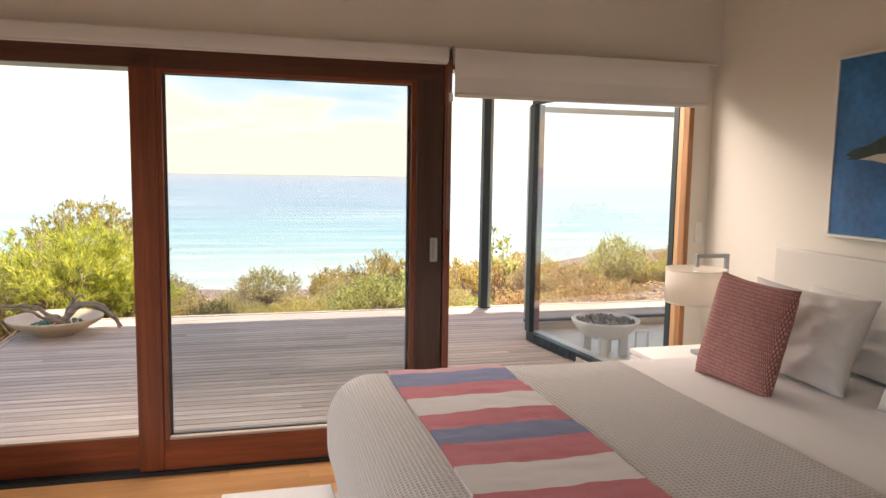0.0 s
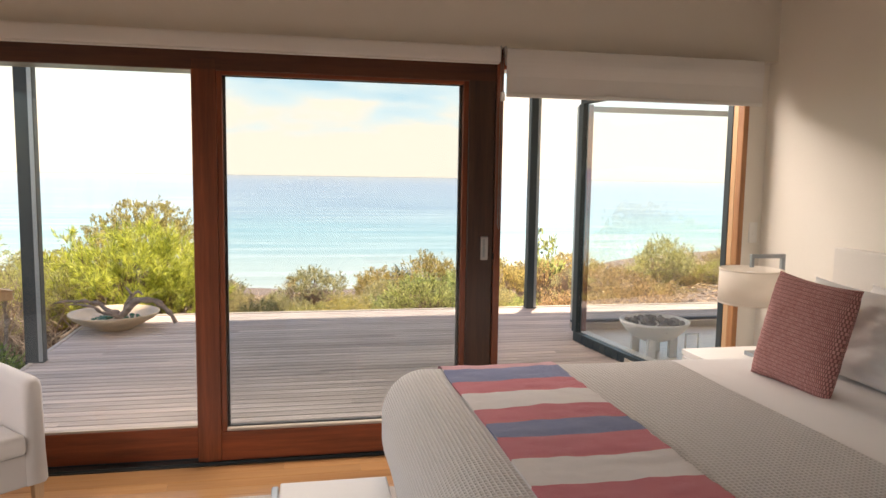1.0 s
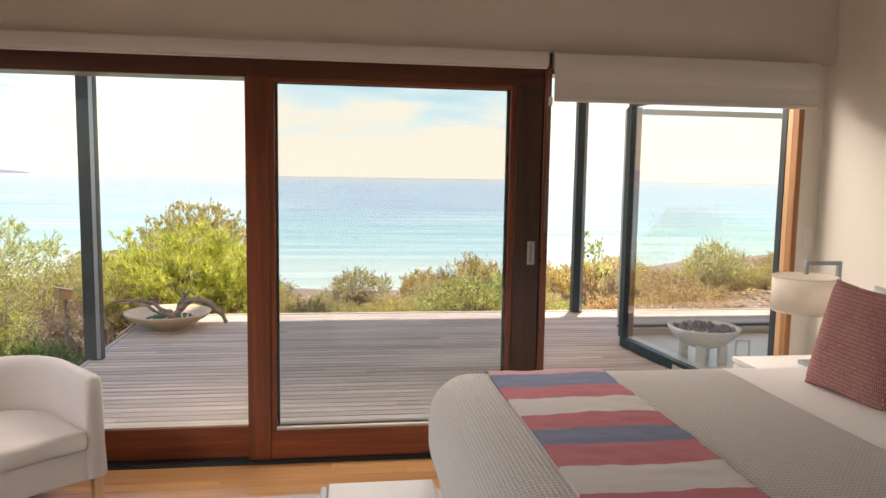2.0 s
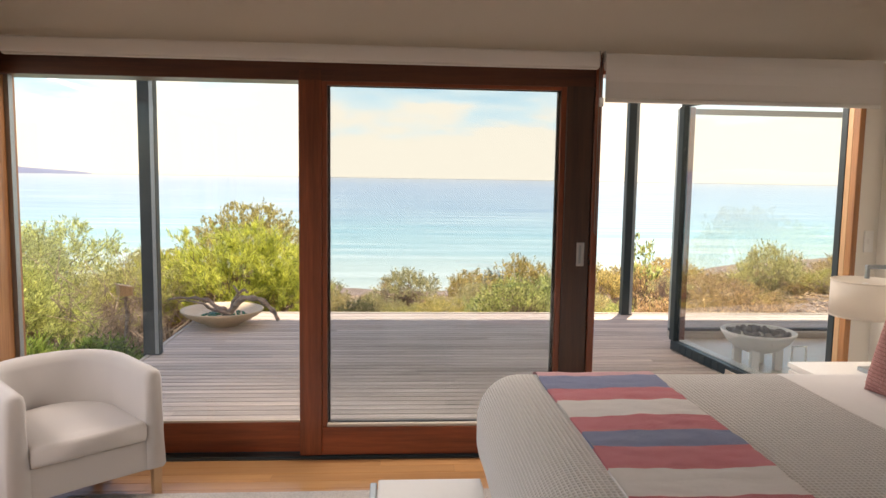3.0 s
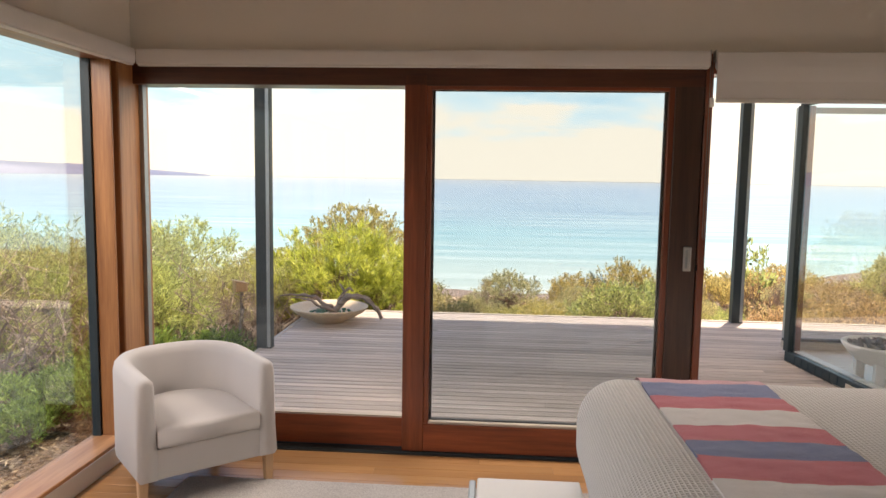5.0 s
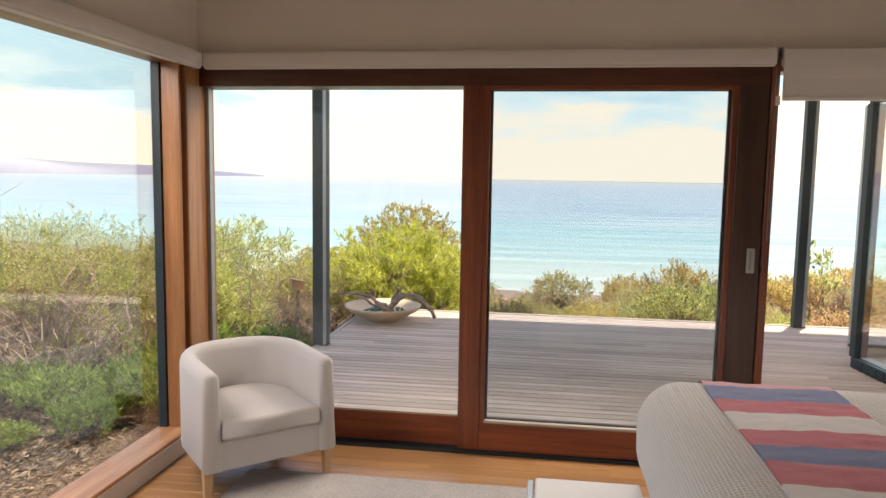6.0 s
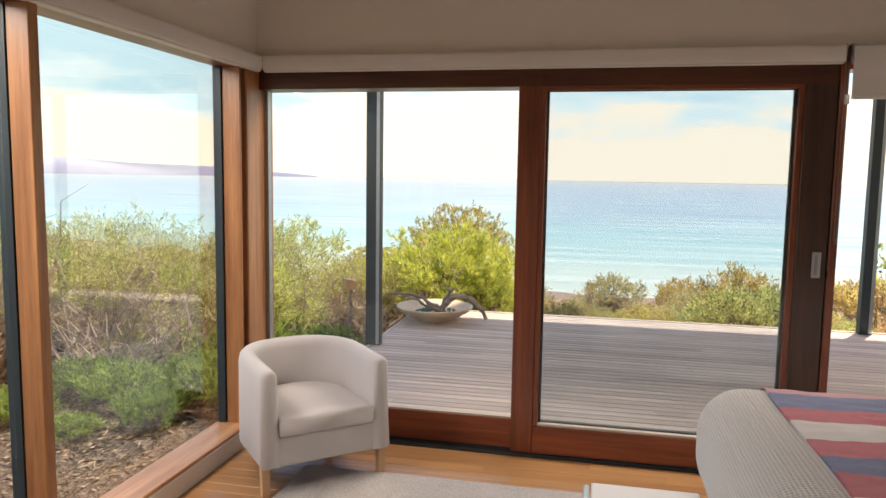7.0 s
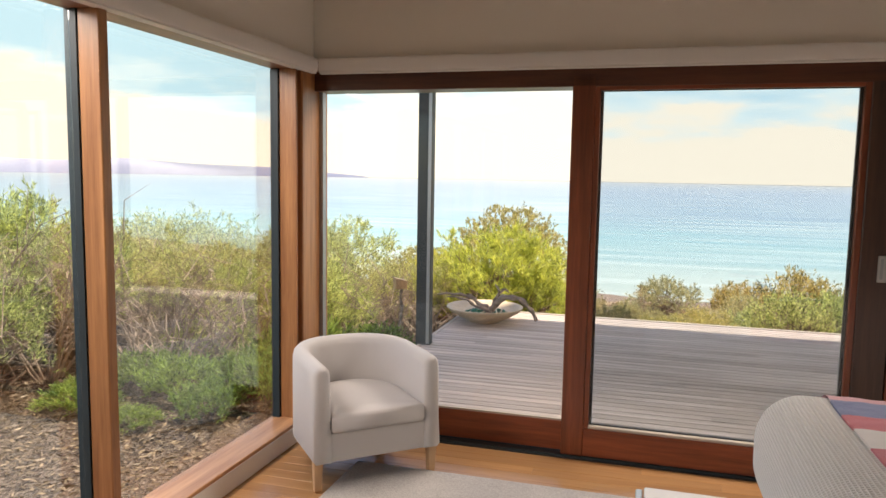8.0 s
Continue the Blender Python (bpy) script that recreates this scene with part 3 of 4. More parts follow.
def bed_put(name, b, m, label="", smooth=False):
    bmesh.ops.translate(b, vec=(-1.6, -2.1, 0), verts=b.verts)
    return part(name, b, m, bed, label, smooth)


bed_put("headboard", block(2.64, 1.0, 0.2, 2.7, 3.29, 1.14, 0.006, 2), HEADBOARD, "white painted panel headboard")
bed_put("base", block(0.52, 1.36, 0.2, 2.64, 2.98, 0.36, 0.01, 2), LINEN)
bed_put("mattress", soft_block(0.54, 1.33, 0.34, 2.64, 3.0, 0.69, 0.08, amp=0.003), LINEN, smooth=True)
for x in (0.5, 2.5):
    for y in (1.5, 2.84):
        bed_put("leg", tube([(x, y, 0), (x, y, 0.22)], [0.02, 0.02], 12), SATIN, "chrome leg", True)
bed_put("foot_rail", block(0.485, 1.5, 0.2, 0.515, 2.86, 0.24, 0.006, 2), SATIN, "chrome foot rail")

sheet = soft_block(0.58, 1.28, 0.36, 2.63, 3.04, 0.716, 0.1, amp=0.005, freq=4.0, cuts=30)
tagged(part("bed_sheet", sheet, LINEN, smooth=True), "white cotton sheet over the mattress, lightly creased", "sheet")
cover = soft_block(0.437, 1.255, 0.3, 1.95, 3.075, 0.724, 0.17, amp=0.006, freq=2.6, cuts=34)
bmesh.ops.bisect_plane(cover, geom=cover.verts[:] + cover.edges[:] + cover.faces[:], plane_co=(1.648, 0, 0), plane_no=(1, 0.012, 0), clear_outer=True)
bmesh.ops.recalc_face_normals(cover, faces=cover.faces[:])
cover_tree = BVHTree.FromBMesh(cover)
bedspread = tagged(part("bedspread", cover, WAFFLE, smooth=True), "cream waffle-weave bedspread tucked over the foot of the bed", "bedspread")
hem = bmesh.new()
for k in range(60):
    y = 1.3 + 1.7 * k / 60
    hit = cover_tree.ray_cast(Vector((1.63, y, 1.2)), Vector((0, 0, -1)))[0]
    hit2 = cover_tree.ray_cast(Vector((1.63, y + 0.027, 1.2)), Vector((0, 0, -1)))[0]
    if hit and hit2:
        tube([hit + Vector((0.012, 0, 0.0)), hit2 + Vector((0.012, 0, 0.0))], [0.0045, 0.0045], 6, hem)
part("hem", hem, WAFFLE, bedspread, "turned cream hem", True)


def throw():
    """A thin cloth that lies on the bedspread and hangs over its far side."""
    b = bmesh.new()
    nx, ny = 18, 120
    x0, x1 = 0.664, 1.112
    rows = []
    for j in range(ny + 1):
        s = 1.3 + 1.9 * j / ny
        row = []
        for i in range(nx + 1):
            x = x0 + (x1 - x0) * i / nx + 0.012 * noise.noise(Vector((s * 2, 3, 0)))
            over = max(0.0, s - 2.88)
            a = min(over / 0.19, math.pi / 2)
            way = Vector((0, -math.sin(a), -math.cos(a)))
            hub = Vector((x, min(s, 2.88), 0.54 - max(0.0, over - 0.298)))
            hit = cover_tree.ray_cast(hub - way * 0.6, way)[0] or hub
            lift = 0.004 + 0.003 * (noise.noise(Vector((x * 5, s * 8, 1))) + 0.7) + 0.006 * (noise.noise(Vector((x * 14, s * 26, 5))) + 0.6)
            row.append(b.verts.new(hit - way * lift))
        rows.append(row)
    for p, q in zip(rows, rows[1:]):
        for i in range(nx):
            b.faces.new((p[i], p[i + 1], q[i + 1], q[i]))
    return b


cloth = tagged(part("striped_throw", throw(), STRIPES, smooth=True), "pink, blue and cream striped cotton throw laid across the bed", "throw")
for x in (0.667, 1.109):
    pts = []
    for j in range(60):
        s = 1.3 + 1.58 * j / 59
        hit = cover_tree.ray_cast(Vector((x + 0.012 * noise.noise(Vector((s * 2, 3, 0))), s, 1.2)), Vector((0, 0, -1)))[0]
        pts.append(hit + Vector((0, 0, 0.004)))
    part("hem", tube(pts, [0.003] * 60, 6), STRIPES, cloth, "", True)


def pad(w, h, t, seed, pinch=0.10, wrinkle=1.0):
    """A stuffed square pad, standing in local x-y with its face along z."""
    b = bmesh.new()
    n = 26
    sides = []
    for s in (1, -1):
        grid = []
        for j in range(n + 1):
            row = []
            for i in range(n + 1):
                u, v = 2 * i / n - 1, 2 * j / n - 1
                edge = (1 - abs(u) ** 3.2) * (1 - abs(v) ** 3.2)
                x = u * w / 2 * (1 - pinch * (1 - v * v) * abs(u) ** 2)
                y = v * h / 2 * (1 - pinch * (1 - u * u) * abs(v) ** 2)
                puff = t / 2 * edge ** 0.5
                crease = 0.05 * noise.noise(Vector((u * 2.4 + seed, v * 2.4, s))) * edge + 0.03 * noise.noise(Vector((u * 4 + seed, v * 9, s))) + 0.012 * noise.noise(Vector((u * 6 + seed, v * 6, s)))
                row.append(b.verts.new((x, y, s * (puff + wrinkle * crease * (puff / t + 0.1)))))
            grid.append(row)
        sides.append(grid)
        for p, q in zip(grid, grid[1:]):
            for i in range(n):
                f = (p[i], p[i + 1], q[i + 1], q[i])
                b.faces.new(f if s > 0 else f[::-1])
    bmesh.ops.remove_doubles(b, verts=b.verts[:], dist=0.004)
    return b


def standing(at, lean, turn, roll=0.0):
    """Pose of a pad that stands on its edge and faces -x, leaning back."""
    return pose(*at) @ pose(0, 0, 0, 0, 0, turn) @ pose(0, 0, 0, 0, lean, 0) @ Matrix(((0, 0, -1, 0), (-1, 0, 0, 0), (0, 1, 0, 0), (0, 0, 0, 1))) @ pose(0, 0, 0, 0, 0, roll)


cush = part("cushion", pad(0.36, 0.41, 0.13, 1.0, 0.06, 0.25), SMOCK, smooth=True)
cush.matrix_world = standing((1.925, 2.566, 0.9), 13, 10, -4)
tagged(cush, "dusty pink smocked square cushion leaning on the pillows", "cushion")
for k, (x, y, z, lean, turn, roll) in enumerate(((2.19, 2.61, 0.885, 22, 5, -1), (2.24, 1.92, 0.89, 26, -2, 2), (2.46, 2.6, 0.87, 16, 0, 1), (2.47, 1.9, 0.87, 16, 0, 0))):
    p = part("pillow", pad(0.58, 0.37 if k < 2 else 0.33, 0.17, 3.0 + 5 * k), LINEN, smooth=True)
    p.matrix_world = standing((x, y, z), lean, turn, roll)
    tagged(p, "plump white cotton pillow leaning against the headboard", "pillow", "bed pillows")

# ---- bedside table, lamp, picture ----
ns = empty("bedside_table", 2.41, 3.53, 0, label="white lacquered bedside table with thin top", category="bedside table")
part("top", block(-0.27, -0.225, 0.525, 0.27, 0.225, 0.55, 0.003, 2), WHITE, ns)
part("body", block(-0.26, -0.215, 0.1, 0.26, 0.215, 0.522, 0.003), WHITE, ns)
part("drawer_front", block(-0.272, -0.21, 0.33, -0.262, 0.21, 0.515, 0.002), WHITE, ns)
part("drawer_front", block(-0.272, -0.21, 0.115, -0.262, 0.21, 0.325, 0.002), WHITE, ns)
for sx in (-0.23, 0.23):
    for sy in (-0.19, 0.19):
        part("leg", block(sx - 0.02, sy - 0.02, 0, sx + 0.02, sy + 0.02, 0.1), SATIN, ns)
lamp = empty("table_lamp", 2.47, 3.5, 0.55, label="bedside lamp with white drum shade on a bent grey metal arm", category="table lamp")
lamp_base = part("base", block(-0.07, -0.09, 0, 0.11, 0.09, 0.022, 0.004, 2), ALU, lamp, "brushed grey base")
part("switch_knob", tube([(-0.03, 0, 0.022), (-0.03, 0, 0.03)], [0.01, 0.008], 12), BLACK, lamp_base)
part("column", block(0.045, -0.011, 0.02, 0.065, 0.011, 0.535, 0.002), ALU, lamp, "square brushed grey column")
part("arm", block(-0.125, -0.011, 0.515, 0.05, 0.011, 0.535, 0.002), ALU, lamp)
part("drop", block(-0.125, -0.008, 0.47, -0.109, 0.008, 0.516, 0.001), ALU, lamp)
b = ring_mesh([(0.15, 0.29), (0.151, 0.29), (0.151, 0.462), (0.149, 0.462), (0.147, 0.292), (0.15, 0.29)], 40)
bmesh.ops.translate(b, vec=(-0.117, 0, 0), verts=b.verts)
shade = part("shade", b, SHADE, lamp, "white cloth drum shade", True)
for z in (0.292, 0.458):
    b = ring_mesh([(0.1505, z - 0.004), (0.153, z - 0.003), (0.153, z + 0.003), (0.1505, z + 0.004)], 40)
    bmesh.ops.translate(b, vec=(-0.117, 0, 0), verts=b.verts)
    part("hem", b, SHADE, shade, "", True)
b = ring_mesh([(0, 0.45), (0.02, 0.445), (0.022, 0.4), (0.0, 0.36)], 16)
bmesh.ops.translate(b, vec=(-0.117, 0, 0), verts=b.verts)
part("bulb", b, WHITE, lamp, "", True)

pic = empty("framed_painting", XR, 2.585, 1.612, label="square blue painting in a thin white frame", category="painting")
canvas = part("canvas", block(-0.03, -0.43, -0.381, -0.008, 0.43, 0.381), CANVAS_BLUE, pic, "deep blue brushed paint")
for n_, a in (("frame", (-0.036, -0.445, -0.396, 0, 0.445, -0.383)), ("frame", (-0.036, -0.445, 0.383, 0, 0.445, 0.396)),
              ("frame", (-0.036, 0.432, -0.383, 0, 0.445, 0.383)), ("frame", (-0.036, -0.445, -0.383, 0, -0.432, 0.383))):
    part(n_, block(*a, 0.002), WHITE, pic, "thin white frame")


def flat_shape(points, x0, x1):
    b = bmesh.new()
    lo = [b.verts.new((x0, y, z)) for y, z in points]
    hi = [b.verts.new((x1, y, z)) for y, z in points]
    b.faces.new(lo), b.faces.new(hi[::-1])
    for i in range(len(points)):
        j = (i + 1) % len(points)
        b.faces.new((lo[i], hi[i], hi[j], lo[j]))
    bmesh.ops.recalc_face_normals(b, faces=b.faces[:])
    return b


part("dark_shape", flat_shape([(0.365, -0.035), (0.32, -0.01), (0.25, 0.005), (0.12, 0.06), (-0.2, 0.12), (-0.2, -0.02), (0.15, -0.03), (0.3, -0.055), (0.36, -0.055), (0.335, -0.045)], -0.034, -0.031), PAINT_DARK, canvas, "plain dark green tapered shape")
part("pale_shape", flat_shape([(0.29, -0.055), (0.2, -0.035), (0.05, -0.025), (-0.2, -0.03), (-0.2, -0.1), (0.12, -0.08), (0.22, -0.06)], -0.0365, -0.0345), PAINT_PALE, canvas, "plain pale tapered shape")


# ---- tub armchair ----
def armchair():
    ch = empty("armchair", -1.35, 3.522, 0, 42, "white fabric tub armchair with pale timber legs on the rug", "armchair")
    W, F, T = 0.318, -0.31, 0.085

    def outline(off, ylead):
        pts = []
        a, c = W - off, 0.325 - off
        for y in (F, F + 0.012, F + 0.03, -0.2, -0.12, -0.05):
            pts.append((-a, y))
        for k in range(25):
            t = math.pi * k / 24
            pts.append((-a * math.copysign(abs(math.cos(t)) ** 0.85, math.cos(t)), c * math.sin(t) ** 0.85 if 0 < k < 24 else 0.0))
        for y in (-0.05, -0.12, -0.2, F + 0.03, F + 0.012, F):
            pts.append((a, y))
        return pts
    n = len(outline(0, 0))
    heights = [0.598 + 0.01 * max(0.0, min(1.0, (p[1] + 0.31) / 0.6)) for p in outline(0, 0)]
    sect = [(0.012, 0.145), (0.0, 0.16), (0.0, -0.05), (0.006, -0.022), (0.022, -0.005), (T / 2, 0.0), (T - 0.022, -0.005), (T - 0.006, -0.022), (T, -0.05), (T, 0.27), (T, 0.146)]
    b = bmesh.new()
    rows = []
    for off, z in sect:
        pts = outline(off, 0)
        row = []
        for k, (x, y) in enumerate(pts):
            zz = z if z > 0 and off in (0.012,) or z in (0.16, 0.27, 0.145, 0.146) else heights[k] + z
            e = min(k, n - 1 - k)
            ins = (0.02, 0.006, 0.0)[e] if e < 3 else 0.0
            if ins and zz > 0.4:  # soften the arm fronts
                mid = math.copysign(W - T / 2, x)
                x += (mid - x) * ins / (T / 2)
                zz = zz - ins * 0.8 if zz > 0.5 else zz
            row.append(b.verts.new((x, y, zz)))
        rows.append(row)
    for p, q in zip(rows, rows[1:]):
        for k in range(n - 1):
            b.faces.new((p[k], p[k + 1], q[k + 1], q[k]))
    b.faces.new([r[0] for r in rows])
    b.faces.new([r[-1] for r in rows][::-1])
    bmesh.ops.recalc_face_normals(b, faces=b.faces[:])
    part("shell", b, UPHOL, ch, "curved back and arms in white fabric", True)
    part("front_panel", soft_block(-W + 0.05, F + 0.003, 0.146, W - 0.05, F + 0.12, 0.285, 0.006, amp=0.001), UPHOL, ch, "", True)
    # D-shaped seat cushion
    a, c = W - T - 0.002, 0.325 - T
    plan = [(-a, F - 0.006), (-a, -0.1)] + [(-a * math.cos(math.pi * k / 20), c * math.sin(math.pi * k / 20)) for k in range(21)] + [(a, -0.1), (a, F - 0.006)]
    plan = plan[:1] + [(-a, F + 0.02)] + plan[1:-1] + [(a, F + 0.02)] + plan[-1:]
    b = bmesh.new()
    rows = []
    cx, cy = 0, -0.03
    for sc, z in ((0.93, 0.282), (0.985, 0.286), (1.0, 0.302), (1.0, 0.35), (0.985, 0.364), (0.94, 0.371), (0.7, 0.377), (0.4, 0.38), (0.1, 0.381)):
        rows.append([b.verts.new((cx + (x - cx) * sc, cy + (y - cy) * sc, z)) for x, y in plan])
    m = len(plan)
    for p, q in zip(rows, rows[1:]):
        for k in range(m):
            b.faces.new((p[k], p[(k + 1) % m], q[(k + 1) % m], q[k]))
    b.faces.new(rows[0][::-1]), b.faces.new(rows[-1])
    bmesh.ops.recalc_face_normals(b, faces=b.faces[:])
    part("seat_cushion", b, UPHOL, ch, "loose white seat cushion", True)
    for x, y in ((-0.289, -0.27), (0.289, -0.27), (-0.2, 0.2), (0.2, 0.2)):
        leg = block(-0.022, -0.022, 0, 0.022, 0.022, 0.16, 0.003)
        for v in leg.verts:
            k = 0.75 + 0.25 * v.co.z / 0.16
            v.co = (v.co.x * k + x, v.co.y * k + y, v.co.z + 0.006)
        part("leg", leg, OAK, ch, "square tapered pale timber leg")
    return ch


armchair()

bench = empty("foot_bench", 0.25, 2.25, 0, label="low white bench at the foot of the bed", category="bench")
part("top", block(-0.185, -0.7, 0.3, 0.2, 0.625, 0.34, 0.006, 2), BENCH_PAINT, bench)
part("end_strip", block(-0.215, -0.68, 0.29, -0.19, 0.622, 0.33, 0.004), ALU, bench, "pale grey edge strip")
for sy in (-0.6, 0.52):
    for sx in (-0.19, 0.17):
        part("leg", block(sx, sy, 0.006, sx + 0.025, sy + 0.025, 0.3, 0.003), SATIN, bench)

rug = soft_block(-1.34, 1.0, 0.001, 1.2, 3.5, 0.016, 0.007, amp=0.002, freq=8, cuts=30)
tagged(part("rug", rug, RUG, smooth=True), "grey-beige looped wool rug on timber boards", "rug")

# ---- sea, ground, sky ----
def grid_mesh(name, xs, ys, height):
    verts = [(x, y, height(x, y)) for y in ys for x in xs]
    nx = len(xs)
    faces = [(j * nx + i, j * nx + i + 1, (j + 1) * nx + i + 1, (j + 1) * nx + i) for j in range(len(ys) - 1) for i in range(nx - 1)]
    me = bpy.data.meshes.new(name)
    me.from_pydata(verts, [], faces)
    return me


def terrain(x, y):
    z = -0.45 - 0.05 * max(0.0, math.hypot(min(0, x + 2), 0) - 4)
    z -= 0.12 * max(0.0, y - 8.2) if x > -2 else 0.09 * max(0.0, y - 6)
    z += 0.1 * max(0.0, min(x - 3.0, 12)) * min(1.0, max(0.0, (y - 8.2) / 3))
    z -= 0.4 * max(0.0, y - 24)
    z += 0.16 * noise.noise(Vector((x * 0.35, y * 0.35, 0))) * min(1.0, max(0.0, math.hypot(x, y - 4) - 5) / 3)
    return max(z, -40.0)


xs = [-90 + 2 * i for i in range(35)] + [-20 + 0.5 * i for i in range(81)] + [22 + 2 * i for i in range(35)]
ys = [-40 + 4 * i for i in range(10)] + [0.5 * i for i in range(61)] + [32 + 3 * i for i in range(34)]
tagged(mesh_part("ground", grid_mesh("ground", xs, ys, terrain), GROUND, smooth=True), "bark mulch and dry leaf litter sloping towards the sea", kind="structure")
me = grid_mesh("sea", [-4700, -1500, 0, 1500, 4700], [60, 300, 1000, 2500, 4690], lambda x, y: -22.0)
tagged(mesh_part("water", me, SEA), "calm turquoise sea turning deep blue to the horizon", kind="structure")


def headland():
    b = bmesh.new()
    rows = []
    for k in range(61):
        a = radians(112 + 50 * k / 60)            # from its tip round to the left
        rise = 1 - math.exp(-k / 9)
        h = 6 + 100 * rise * (0.75 + 0.35 * noise.noise(Vector((k * 0.12, 0, 7))))
        r = 4400
        c, s = math.cos(a), math.sin(a)
        rows.append([b.verts.new((c * q, s * q, z)) for q, z in ((r, -24), (r + 20, -22 + h * 0.5), (r + 80, -22 + h), (r + 200, -22 + h * 0.9), (r + 220, -24))])
    for p, q in zip(rows, rows[1:]):
        for k in range(4):
            b.faces.new((p[k], q[k], q[k + 1], p[k + 1]))
    bmesh.ops.recalc_face_normals(b, faces=b.faces[:])
    return b


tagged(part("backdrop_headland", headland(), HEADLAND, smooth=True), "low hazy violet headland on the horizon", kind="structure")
b = bmesh.new()
prev = None
for k in range(49):
    a = radians(180 * k / 48)
    col = [b.verts.new((4720 * math.cos(a), 4720 * math.sin(a), z)) for z in (-60, 150, 500, 1000, 1500)]
    if prev:
        for i in range(4):
            b.faces.new((prev[i], col[i], col[i + 1], prev[i + 1]))
    prev = col
tagged(part("backdrop", b, CLOUDS, smooth=True), "pale blue sky with bright cream cloud", kind="structure")

# ---- deck posts ----
for x0, x1, y0, y1, lab in ((-1.94, -1.81, 6.27, 6.36, "slate steel deck post beside the shrubs"), (2.675, 2.79, 8.02, 8.12, "slate steel deck post at the seaward edge")):
    cx, cy = (x0 + x1) / 2, (y0 + y1) / 2
    p = empty("deck_post", cx, cy, -0.05, label=lab, category="post", group="deck posts")
    w, d = (x1 - x0) / 2, (y1 - y0) / 2
    part("shaft", block(-w, -d, -0.4, w, d, 2.81, 0.004), STEEL, p)
    # added pale strip, standing in for sunlight on the post's right side
    part("lit_side_strip", block(w - 0.034, -d - 0.006, 0.012, w - 0.004, -d - 0.0005, 2.8, 0.001), ALU, p, "pale grey edge strip")
    part("foot_plate", block(-w - 0.004, -d - 0.004, 0.001, w + 0.004, d + 0.004, 0.01, 0.002), STEEL, p)


# ---- wing of the house beyond the window ----
def wing():
    side = empty("window_3", 2.62, 6.47, 0, math.degrees(math.atan2(-0.27, 2.3)) * -1, label="slate metal glazed side wall of the next room", category="window")
    tagged(side, kind="structure")
    L = 2.35
    part("bottom_rail", block(0, -L, -0.05, 0.06, 0, 0.03, 0.003), STEEL, side)
    for k in range(22):
        part("rail_bolt", block(-0.004, -L + 0.08 + k * 0.1, -0.035, 0.0, -L + 0.1 + k * 0.1, 0.02), STEEL, side)
    part("top_rail", block(0, -L, 2.1, 0.06, 0, 2.17, 0.003), STEEL, side)
    part("corner_stile", block(0, -0.05, 0.03, 0.06, 0.03, 2.1, 0.003), STEEL, side)
    part("inner_stile", block(0.06, -0.03, 0.03, 0.12, 0.03, 2.1, 0.003), CEDAR_Z, side)
    part("sill_board", block(0.06, -L, -0.02, 0.14, -0.03, 0.035, 0.003), WHITE, side)
    g = part("pane", block(0.025, -L, 0.03, 0.031, -0.05, 2.1), GLASS_WING, side)
    g.visible_shadow = False
    front = empty("window_4", 2.7, 6.7, 0, label="sea-facing glazing of the next room with grey frame", category="window")
    tagged(front, kind="structure")
    part("sill", block(0.0, -0.05, 0, 4.2, 0.06, 0.06, 0.003), DECK_EDGE, front)
    part("frame_bottom", block(0.0, 0.0, 0.06, 4.2, 0.05, 0.085, 0.003), STEEL, front)
    part("frame_top", block(0.0, 0.0, 2.06, 4.2, 0.05, 2.11, 0.003), ALU, front)
    part("frame_side", block(0.0, 0.0, 0.085, 0.05, 0.05, 2.06, 0.003), ALU, front)
    g = part("pane", block(0.05, 0.02, 0.085, 4.2, 0.026, 2.06), GLASS, front)
    g.visible_shadow = False
    structure("floor_wing", block(2.72, 4.13, -0.06, 6.9, 6.66, 0.0), PALE_FLOOR, "pale timber floor of the next room")
    structure("wall_wing_end", block(6.9, 4.13, -0.3, 7.05, 6.8, 2.6), WALL, "off-white end wall of the next room")
    structure("wall_wing_back", block(3.3, 4.125, 0.0, 6.9, 4.2, 2.5), WALL, "off-white back wall of the next room")
    structure("ceiling_wing", block(3.35, 4.13, 2.5, 7.05, 6.9, 2.6), WALL, "off-white ceiling of the next room")


wing()


def pebbles(bm, n, radius, z, size, seed):
    rnd = random.Random(seed)
    for k in range(n):
        r, a = radius * math.sqrt(rnd.random()), rnd.uniform(0, 6.283)
        s = size * rnd.uniform(0.7, 1.3)
        m = Matrix.LocRotScale((r * math.cos(a), r * math.sin(a), z + 0.02 * (1 - r / radius) + rnd.uniform(-0.006, 0.006)), Euler((rnd.random(), rnd.random(), rnd.random() * 6)), (s, s * 0.8, s * 0.55))
        bmesh.ops.create_icosphere(bm, subdivisions=2, radius=1, matrix=m)
    return bm


tb = empty("pebble_bowl_table", 3.0, 5.66, 0.0, label="white stone bowl on white legs", category="bowl table")
part("bowl", ring_mesh([(0, 0.125), (0.1, 0.13), (0.17, 0.16), (0.235, 0.215), (0.278, 0.278), (0.282, 0.292), (0.274, 0.298), (0.262, 0.288), (0.2, 0.23), (0, 0.2)], 48), WHITE, tb, "", True)
for k in range(4):
    a = math.radians(235 + 90 * k)
    x, y = 0.15 * math.cos(a), 0.15 * math.sin(a)
    part("leg", block(x - 0.034, y - 0.022, 0, x + 0.034, y + 0.022, 0.17, 0.004), WHITE, tb)
stool = empty("wire_stool", 3.25, 5.5, 0.0, label="thin white metal frame stand beside the bowl", category="stand")
for x in (-0.055, 0.055):
    part("leg", block(x - 0.006, -0.006, 0, x + 0.006, 0.006, 0.2, 0.001), WHITE, stool)
